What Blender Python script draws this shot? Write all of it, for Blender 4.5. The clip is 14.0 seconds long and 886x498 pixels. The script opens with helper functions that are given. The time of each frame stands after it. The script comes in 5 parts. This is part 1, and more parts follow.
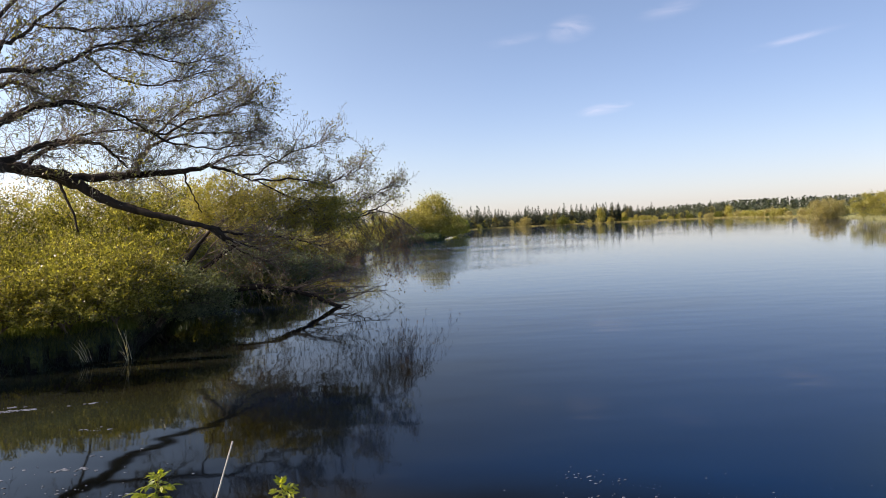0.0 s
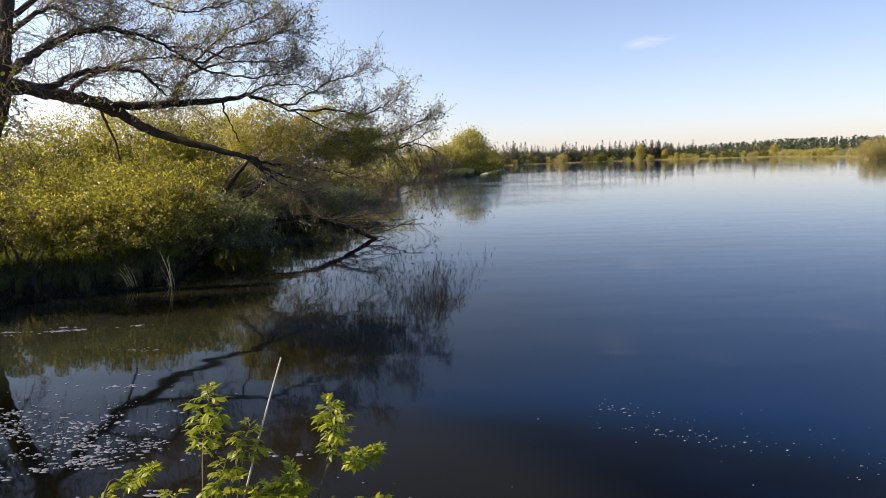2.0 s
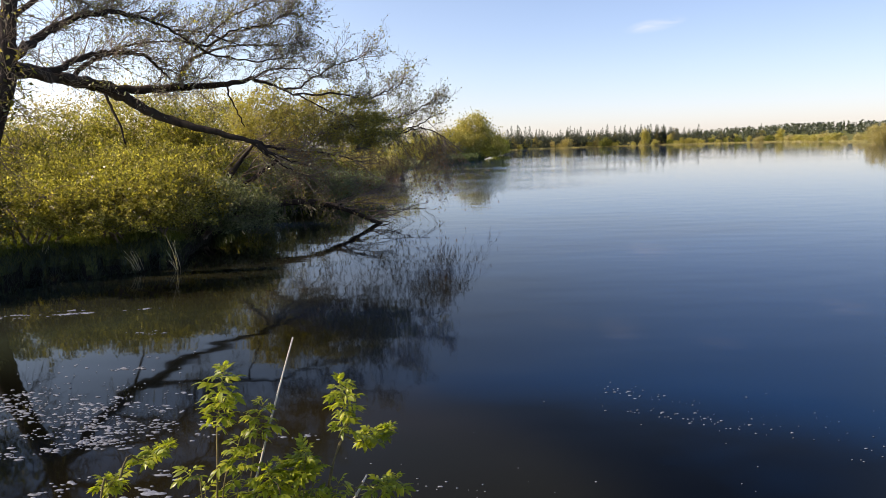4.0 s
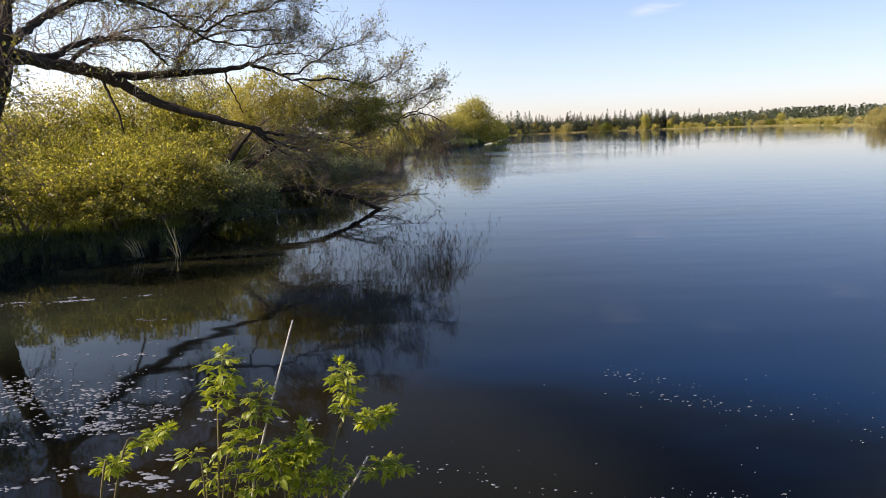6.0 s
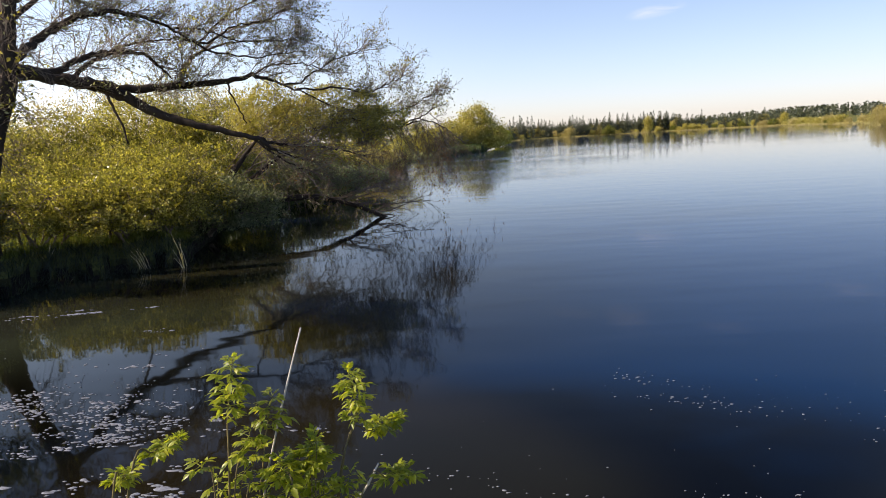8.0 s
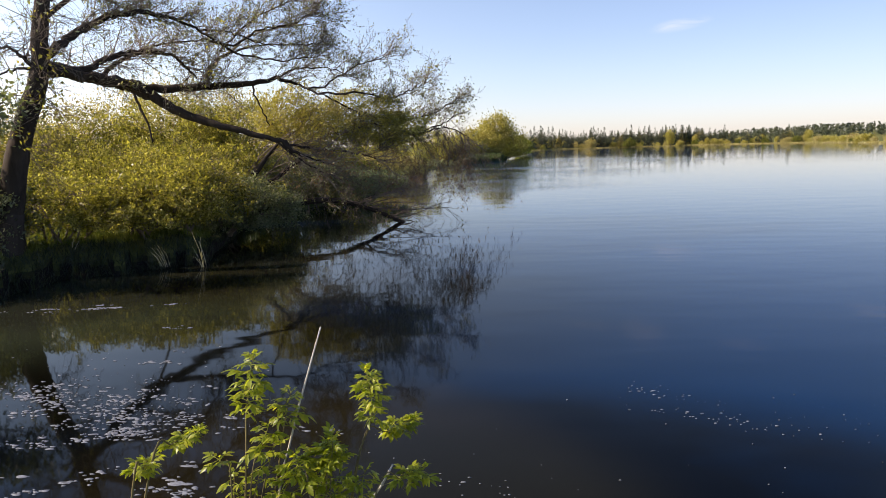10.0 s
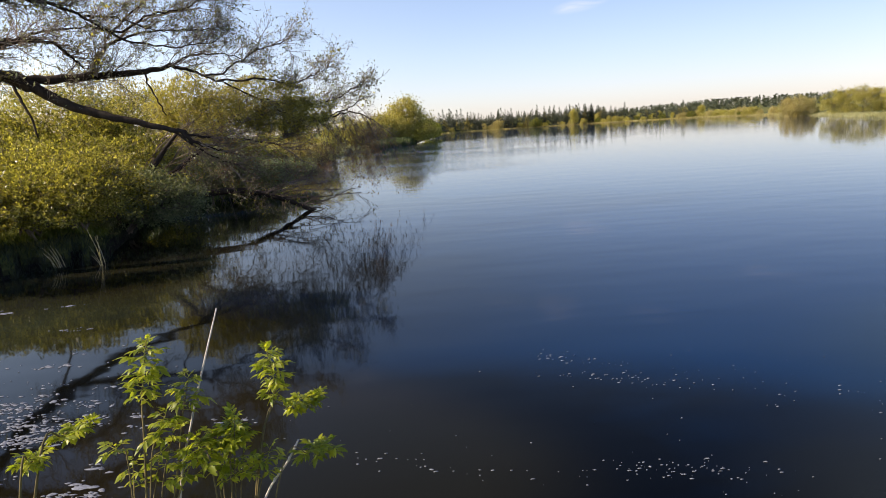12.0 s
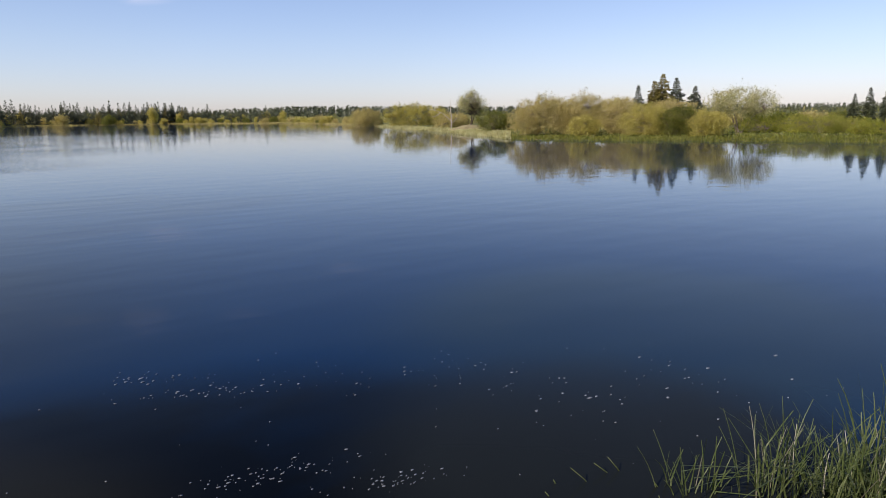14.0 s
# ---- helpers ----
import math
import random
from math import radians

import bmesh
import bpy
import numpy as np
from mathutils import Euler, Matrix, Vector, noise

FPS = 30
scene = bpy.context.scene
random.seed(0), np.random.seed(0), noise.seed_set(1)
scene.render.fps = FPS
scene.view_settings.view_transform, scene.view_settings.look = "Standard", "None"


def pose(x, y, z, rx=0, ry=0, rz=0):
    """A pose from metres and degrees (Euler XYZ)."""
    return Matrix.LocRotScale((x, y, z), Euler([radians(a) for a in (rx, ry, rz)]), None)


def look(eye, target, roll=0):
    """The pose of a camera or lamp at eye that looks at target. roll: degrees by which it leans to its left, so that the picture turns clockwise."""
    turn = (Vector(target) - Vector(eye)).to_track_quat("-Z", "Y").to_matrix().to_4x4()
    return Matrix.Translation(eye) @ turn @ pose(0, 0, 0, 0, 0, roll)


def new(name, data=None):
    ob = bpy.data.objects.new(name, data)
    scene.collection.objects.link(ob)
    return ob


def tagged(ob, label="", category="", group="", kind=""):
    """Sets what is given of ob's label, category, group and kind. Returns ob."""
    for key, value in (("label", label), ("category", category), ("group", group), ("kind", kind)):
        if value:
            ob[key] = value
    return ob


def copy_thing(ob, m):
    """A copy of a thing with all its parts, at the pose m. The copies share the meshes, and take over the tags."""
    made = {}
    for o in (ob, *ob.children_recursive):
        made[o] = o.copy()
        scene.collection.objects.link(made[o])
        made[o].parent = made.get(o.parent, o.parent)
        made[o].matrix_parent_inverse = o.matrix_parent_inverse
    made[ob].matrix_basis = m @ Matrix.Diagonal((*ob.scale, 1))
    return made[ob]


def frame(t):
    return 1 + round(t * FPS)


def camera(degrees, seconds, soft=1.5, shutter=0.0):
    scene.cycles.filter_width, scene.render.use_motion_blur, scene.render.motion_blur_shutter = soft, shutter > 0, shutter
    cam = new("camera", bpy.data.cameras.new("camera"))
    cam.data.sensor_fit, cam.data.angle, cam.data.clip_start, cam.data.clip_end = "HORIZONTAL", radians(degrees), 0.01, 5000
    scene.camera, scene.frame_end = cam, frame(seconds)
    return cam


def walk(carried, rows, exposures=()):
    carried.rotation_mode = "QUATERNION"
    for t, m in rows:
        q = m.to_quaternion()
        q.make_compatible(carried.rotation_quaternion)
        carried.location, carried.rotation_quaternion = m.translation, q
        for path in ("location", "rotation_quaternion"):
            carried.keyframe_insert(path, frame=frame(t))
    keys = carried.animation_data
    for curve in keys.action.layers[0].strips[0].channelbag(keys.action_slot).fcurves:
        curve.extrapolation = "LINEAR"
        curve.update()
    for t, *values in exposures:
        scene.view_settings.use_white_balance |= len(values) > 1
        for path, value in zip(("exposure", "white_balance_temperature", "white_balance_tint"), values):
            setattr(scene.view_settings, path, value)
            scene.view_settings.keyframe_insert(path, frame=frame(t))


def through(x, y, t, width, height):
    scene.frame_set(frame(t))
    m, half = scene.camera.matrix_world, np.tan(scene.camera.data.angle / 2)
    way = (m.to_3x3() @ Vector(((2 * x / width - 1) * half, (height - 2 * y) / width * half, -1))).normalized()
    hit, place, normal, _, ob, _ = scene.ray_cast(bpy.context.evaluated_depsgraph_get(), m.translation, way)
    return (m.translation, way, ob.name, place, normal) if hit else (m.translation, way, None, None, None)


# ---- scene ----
cam = camera(65.34, 14.0, soft=0.9)
PATH = [
    (0.0, pose(0.034, -0.021, 2.231, 88.11, 2.77, -0.11)),
    (0.5, pose(0.011, 0.022, 2.208, 87.68, 1.97, 1.16)),
    (1.0, pose(0.005, -0.004, 2.206, 86.12, 2.19, 1.85)),
    (1.5, pose(-0.003, 0.004, 2.196, 83.63, 2.48, 2.09)),
    (2.0, pose(-0.013, 0.008, 2.189, 82.88, 1.89, 2.79)),
    (2.5, pose(-0.018, 0.001, 2.185, 82.56, 1.84, 2.69)),
    (3.0, pose(-0.024, -0.006, 2.184, 82.37, 1.82, 2.67)),
    (5.5, pose(-0.040, -0.010, 2.167, 80.56, 1.94, 3.95)),
    (6.0, pose(-0.033, -0.003, 2.163, 80.49, 2.17, 3.09)),
    (6.5, pose(-0.031, -0.003, 2.157, 80.46, 1.98, 2.60)),
    (7.0, pose(-0.031, -0.007, 2.159, 81.01, 2.35, 2.93)),
    (7.5, pose(-0.031, -0.006, 2.162, 81.20, 2.57, 3.18)),
    (8.0, pose(-0.040, 0.002, 2.156, 81.04, 3.33, 3.32)),
    (10.5, pose(-0.052, -0.024, 2.148, 81.79, 1.45, 5.09)),
    (11.0, pose(-0.028, -0.014, 2.125, 80.69, 2.77, 1.62)),
    (11.5, pose(-0.018, -0.032, 2.126, 81.03, 2.06, 1.35)),
    (11.8, pose(0.004, -0.050, 2.114, 81.02, 3.67, 0.67)),
    (12.0, pose(0.018, -0.063, 2.106, 80.14, 3.65, -2.42)),
    (12.2, pose(0.034, -0.046, 2.099, 79.20, 3.34, -6.90)),
    (12.5, pose(0.058, -0.022, 2.090, 80.59, 2.36, -13.36)),
    (12.7, pose(0.078, -0.004, 2.093, 80.84, 1.51, -19.38)),
    (13.0, pose(0.108, 0.023, 2.096, 80.45, 1.52, -25.46)),
    (13.5, pose(0.095, -0.041, 2.107, 79.81, 1.24, -31.32)),
    (14.0, pose(0.122, -0.019, 2.119, 79.15, 0.64, -35.40)),
]
EXPOSURES = [(0.0, 0.58, 6500, 22), (1.0, 0.64, 6550, 22), (2.0, 0.70, 6600, 22), (6.0, 0.77, 6600, 22), (12.2, 0.76, 6600, 22), (12.7, 0.46, 6300, 23), (13.0, 0.36, 6250, 23), (14.0, 0.36, 6200, 23)]
walk(cam, PATH, EXPOSURES)

# ---- light ----
SUN_AZ, SUN_EL = -97.0, 32.0       # degrees from +y towards +x, and above the horizon


def polar(az, r, z=0.0):
    a = radians(az)
    return Vector((r * math.sin(a), r * math.cos(a), z))


world = bpy.data.worlds.new("evening_sky")
scene.world = world
world.use_nodes = True


def make_world(w):
    nt = w.node_tree
    nt.nodes.clear()
    out = nt.nodes.new("ShaderNodeOutputWorld")
    bg = nt.nodes.new("ShaderNodeBackground")
    sky = nt.nodes.new("ShaderNodeTexSky")
    sky.sky_type = 'NISHITA'
    sky.sun_disc = False
    sky.sun_elevation = radians(SUN_EL)
    sky.sun_rotation = radians(SUN_AZ)
    sky.air_density, sky.dust_density, sky.ozone_density = 1.0, 0.4, 1.2
    bg.inputs["Strength"].default_value = 0.105
    # thin wisps of cloud, each a stretched patch of fibrous noise round one direction
    geo = nt.nodes.new("ShaderNodeTexCoord")
    noise_n = nt.nodes.new("ShaderNodeTexNoise")
    noise_n.inputs["Scale"].default_value = 14.0
    noise_n.inputs["Detail"].default_value = 6.0
    noise_n.inputs["Distortion"].default_value = 0.6
    stretch = nt.nodes.new("ShaderNodeMapping")
    stretch.inputs["Scale"].default_value = (1.0, 1.0, 4.0)
    nt.links.new(geo.outputs["Generated"], stretch.inputs["Vector"])
    nt.links.new(stretch.outputs["Vector"], noise_n.inputs["Vector"])
    total = None
    for az, el, wide, tall, amount in ((13.6, 8.7, 2.6, 0.6, 0.6), (11.2, 15.0, 2.4, 1.2, 0.34), (27.2, 12.2, 4.5, 0.4, 0.22),
                                       (6.7, 14.6, 3.2, 0.6, 0.14), (-7.0, 19.5, 4.0, 0.8, 0.2), (19.0, 15.6, 3.0, 0.8, 0.16)):
        c = polar(az, math.cos(radians(el)), math.sin(radians(el)))
        side = polar(az + 90, 1.0)
        up = side.cross(c)
        tilt = 0.12
        side, up = (side + up * tilt).normalized(), (up - side * tilt).normalized()
        d1 = nt.nodes.new("ShaderNodeVectorMath"); d1.operation = 'DOT_PRODUCT'; d1.inputs[1].default_value = side / math.sin(radians(wide))
        d2 = nt.nodes.new("ShaderNodeVectorMath"); d2.operation = 'DOT_PRODUCT'; d2.inputs[1].default_value = up / math.sin(radians(tall))
        sub = nt.nodes.new("ShaderNodeVectorMath"); sub.operation = 'SUBTRACT'; sub.inputs[1].default_value = c
        nt.links.new(geo.outputs["Generated"], sub.inputs[0])
        nt.links.new(sub.outputs[0], d1.inputs[0]); nt.links.new(sub.outputs[0], d2.inputs[0])
        comb = nt.nodes.new("ShaderNodeCombineXYZ")
        nt.links.new(d1.outputs["Value"], comb.inputs[0]); nt.links.new(d2.outputs["Value"], comb.inputs[1])
        ln = nt.nodes.new("ShaderNodeVectorMath"); ln.operation = 'LENGTH'
        nt.links.new(comb.outputs[0], ln.inputs[0])
        mr = nt.nodes.new("ShaderNodeMapRange"); mr.interpolation_type = 'SMOOTHSTEP'
        mr.inputs["From Min"].default_value, mr.inputs["From Max"].default_value = 1.0, 0.0
        mr.inputs["To Min"].default_value, mr.inputs["To Max"].default_value = 0.0, amount
        nt.links.new(ln.outputs["Value"], mr.inputs["Value"])
        if total is None:
            total = mr.outputs[0]
        else:
            add = nt.nodes.new("ShaderNodeMath"); add.operation = 'MAXIMUM'
            nt.links.new(total, add.inputs[0]); nt.links.new(mr.outputs[0], add.inputs[1])
            total = add.outputs[0]
    fib = nt.nodes.new("ShaderNodeMapRange")
    fib.inputs["From Min"].default_value, fib.inputs["From Max"].default_value = 0.35, 0.7
    nt.links.new(noise_n.outputs["Fac"], fib.inputs["Value"])
    mul = nt.nodes.new("ShaderNodeMath"); mul.operation = 'MULTIPLY'
    nt.links.new(total, mul.inputs[0]); nt.links.new(fib.outputs[0], mul.inputs[1])
    mix = nt.nodes.new("ShaderNodeMix"); mix.data_type = 'RGBA'
    mix.inputs["B"].default_value = (7.5, 7.2, 7.4, 1)
    nt.links.new(mul.outputs[0], mix.inputs["Factor"])
    # the clear sky deepens towards the zenith
    sep = nt.nodes.new("ShaderNodeSeparateXYZ")
    nt.links.new(geo.outputs["Generated"], sep.inputs[0])
    deep = nt.nodes.new("ShaderNodeValToRGB")
    for at, col in ((0.0, (0.80, 0.87, 1.12)), (0.10, (0.88, 0.93, 1.07)), (0.30, (0.93, 0.96, 1.0)), (0.38, (0.74, 0.81, 0.95)), (0.46, (0.52, 0.62, 0.84)), (0.56, (0.38, 0.48, 0.80)), (0.7, (0.20, 0.30, 0.62)), (1.0, (0.18, 0.28, 0.60))):
        e = deep.color_ramp.elements[0] if at == 0 else deep.color_ramp.elements[-1] if at == 1 else deep.color_ramp.elements.new(at)
        e.color = (*col, 1)
    nt.links.new(sep.outputs["Z"], deep.inputs["Fac"])
    tint = nt.nodes.new("ShaderNodeMix"); tint.data_type = 'RGBA'; tint.blend_type = 'MULTIPLY'
    tint.inputs["Factor"].default_value = 1.0
    nt.links.new(sky.outputs["Color"], tint.inputs["A"]); nt.links.new(deep.outputs["Color"], tint.inputs["B"])
    # and brightens round the sun
    glow_dir = polar(SUN_AZ, math.cos(radians(SUN_EL)), math.sin(radians(SUN_EL)))
    toward = nt.nodes.new("ShaderNodeVectorMath"); toward.operation = 'DOT_PRODUCT'; toward.inputs[1].default_value = glow_dir
    nt.links.new(geo.outputs["Generated"], toward.inputs[0])
    wide = nt.nodes.new("ShaderNodeMapRange")
    wide.inputs["From Min"].default_value = -1.0
    nt.links.new(toward.outputs["Value"], wide.inputs["Value"])
    halo = nt.nodes.new("ShaderNodeValToRGB")
    for at, col in ((0.0, (0.42, 0.41, 0.40)), (0.15, (0.455, 0.435, 0.42)), (0.26, (0.465, 0.45, 0.438)), (0.36, (0.51, 0.495, 0.485)), (0.46, (0.54, 0.52, 0.50)), (0.55, (0.60, 0.56, 0.52)), (0.64, (0.70, 0.635, 0.56)), (0.72, (0.84, 0.75, 0.645)), (0.84, (0.92, 0.84, 0.72)), (1.0, (1.0, 0.92, 0.75))):
        e = halo.color_ramp.elements[0] if at == 0 else halo.color_ramp.elements[-1] if at == 1 else halo.color_ramp.elements.new(at)
        e.color = (*col, 1)
    nt.links.new(wide.outputs[0], halo.inputs["Fac"])
    twice = nt.nodes.new("ShaderNodeVectorMath"); twice.operation = 'SCALE'; twice.inputs["Scale"].default_value = 2.0
    nt.links.new(halo.outputs["Color"], twice.inputs[0])
    near_sun = nt.nodes.new("ShaderNodeVectorMath"); near_sun.operation = 'MULTIPLY'
    nt.links.new(tint.outputs["Result"], near_sun.inputs[0]); nt.links.new(twice.outputs[0], near_sun.inputs[1])
    nt.links.new(near_sun.outputs[0], mix.inputs["A"])
    nt.links.new(mix.outputs["Result"], bg.inputs["Color"])
    nt.links.new(bg.outputs[0], out.inputs["Surface"])


make_world(world)
sun = new("sun", bpy.data.lights.new("sun", 'SUN'))
sun.data.energy, sun.data.angle, sun.data.color = 5.0, radians(0.53), (1.0, 0.87, 0.66)
sun.matrix_world = look(polar(SUN_AZ, 100 * math.cos(radians(SUN_EL)), 100 * math.sin(radians(SUN_EL))), (0, 0, 0))


# ---- materials ----
def material(name, build):
    m = bpy.data.materials.new(name)
    m.use_nodes = True
    nt = m.node_tree
    nt.nodes.clear()
    out = nt.nodes.new("ShaderNodeOutputMaterial")
    nt.links.new(build(nt), out.inputs["Surface"])
    return m


def node(nt, kind, **settings):
    n = nt.nodes.new(kind)
    for key, value in settings.items():
        n.inputs[key.replace("_", " ")].default_value = value
    return n


def ramp(nt, source, stops):
    r = nt.nodes.new("ShaderNodeValToRGB")
    while len(r.color_ramp.elements) < len(stops):
        r.color_ramp.elements.new(0.5)
    for e, (at, col) in zip(r.color_ramp.elements, stops):
        e.position, e.color = at, (*col, 1)
    nt.links.new(source, r.inputs["Fac"])
    return r.outputs["Color"]


def coords(nt, scale=1.0, stretch=(1, 1, 1)):
    tc = nt.nodes.new("ShaderNodeTexCoord")
    mp = nt.nodes.new("ShaderNodeMapping")
    mp.inputs["Scale"].default_value = [scale * s for s in stretch]
    nt.links.new(tc.outputs["Object"], mp.inputs["Vector"])
    return mp.outputs["Vector"]


def noise_tex(nt, scale, detail=4.0, stretch=(1, 1, 1), rough=0.55):
    n = node(nt, "ShaderNodeTexNoise", Scale=1.0, Detail=detail, Roughness=rough)
    nt.links.new(coords(nt, scale, stretch), n.inputs["Vector"])
    return n.outputs["Fac"]


def leaf_material(name, stops, through=0.45, rough=0.5, patch=0.6):
    """Leaves: each with a tint of its own, patches of tint through the crown, light through the blade."""
    def build(nt):
        g = nt.nodes.new("ShaderNodeNewGeometry")
        big = noise_tex(nt, patch, 3.0)
        mixv = node(nt, "ShaderNodeMath"); mixv.operation = 'MULTIPLY_ADD'
        nt.links.new(g.outputs["Random Per Island"], mixv.inputs[0]); mixv.inputs[1].default_value = 0.6
        half = node(nt, "ShaderNodeMath"); half.operation = 'MULTIPLY_ADD'
        nt.links.new(big, half.inputs[0]); half.inputs[1].default_value = 1.0; half.inputs[2].default_value = -0.3
        nt.links.new(half.outputs[0], mixv.inputs[2])
        col = ramp(nt, mixv.outputs[0], stops)
        p = node(nt, "ShaderNodeBsdfPrincipled", Roughness=rough)
        p.inputs["Specular IOR Level"].default_value = 0.5
        nt.links.new(col, p.inputs["Base Color"])
        t = nt.nodes.new("ShaderNodeBsdfTranslucent")
        warm = node(nt, "ShaderNodeMix"); warm.data_type = 'RGBA'; warm.blend_type = 'MULTIPLY'
        warm.inputs["Factor"].default_value = 1.0
        warm.inputs["B"].default_value = (1.5, 1.5, 0.6, 1)
        nt.links.new(col, warm.inputs["A"])
        nt.links.new(warm.outputs["Result"], t.inputs["Color"])
        mx = nt.nodes.new("ShaderNodeMixShader"); mx.inputs[0].default_value = through
        nt.links.new(p.outputs[0], mx.inputs[1]); nt.links.new(t.outputs[0], mx.inputs[2])
        return mx.outputs[0]
    return material(name, build)


def bark_material(name, dark, light, scale=9.0, bump=0.5):
    def build(nt):
        f = noise_tex(nt, scale, 6.0, (1, 1, 0.22), 0.65)
        f2 = noise_tex(nt, scale * 0.2, 3.0)
        av = node(nt, "ShaderNodeMath"); av.operation = 'MULTIPLY_ADD'
        nt.links.new(f2, av.inputs[0]); av.inputs[1].default_value = 0.5; nt.links.new(f, av.inputs[2])
        col = ramp(nt, av.outputs[0], [(0.45, dark), (1.0, light)])
        p = node(nt, "ShaderNodeBsdfPrincipled", Roughness=0.9)
        p.inputs["Specular IOR Level"].default_value = 0.2
        nt.links.new(col, p.inputs["Base Color"])
        b = node(nt, "ShaderNodeBump", Strength=bump, Distance=0.02)
        nt.links.new(f, b.inputs["Height"]); nt.links.new(b.outputs[0], p.inputs["Normal"])
        return p.outputs[0]
    return material(name, build)


def ground_build(nt):
    f = noise_tex(nt, 0.9, 8.0)
    f2 = noise_tex(nt, 0.12, 4.0)
    f3 = noise_tex(nt, 14.0, 5.0)
    a = node(nt, "ShaderNodeMath"); a.operation = 'MULTIPLY_ADD'
    nt.links.new(f2, a.inputs[0]); a.inputs[1].default_value = 0.7; nt.links.new(f, a.inputs[2])
    col = ramp(nt, a.outputs[0], [(0.55, (0.03, 0.024, 0.014)), (0.75, (0.085, 0.095, 0.025)), (0.95, (0.13, 0.14, 0.035)), (1.1, (0.19, 0.16, 0.07))])
    # steep bank faces coloured dark, standing in for the shade on them
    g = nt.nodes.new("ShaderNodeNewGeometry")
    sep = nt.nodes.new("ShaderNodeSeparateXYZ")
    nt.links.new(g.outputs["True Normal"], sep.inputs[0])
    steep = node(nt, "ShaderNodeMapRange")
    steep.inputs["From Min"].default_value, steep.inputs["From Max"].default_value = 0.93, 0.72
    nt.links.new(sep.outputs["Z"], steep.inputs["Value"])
    bank_shade = nt.nodes.new("ShaderNodeMix"); bank_shade.data_type = 'RGBA'
    bank_shade.inputs["B"].default_value = (0.013, 0.011, 0.008, 1)
    nt.links.new(steep.outputs[0], bank_shade.inputs["Factor"]); nt.links.new(col, bank_shade.inputs["A"])
    col = bank_shade.outputs["Result"]
    p = node(nt, "ShaderNodeBsdfPrincipled", Roughness=0.95)
    p.inputs["Specular IOR Level"].default_value = 0.1
    nt.links.new(col, p.inputs["Base Color"])
    b = node(nt, "ShaderNodeBump", Strength=0.7, Distance=0.04)
    nt.links.new(f3, b.inputs["Height"]); nt.links.new(b.outputs[0], p.inputs["Normal"])
    return p.outputs[0]


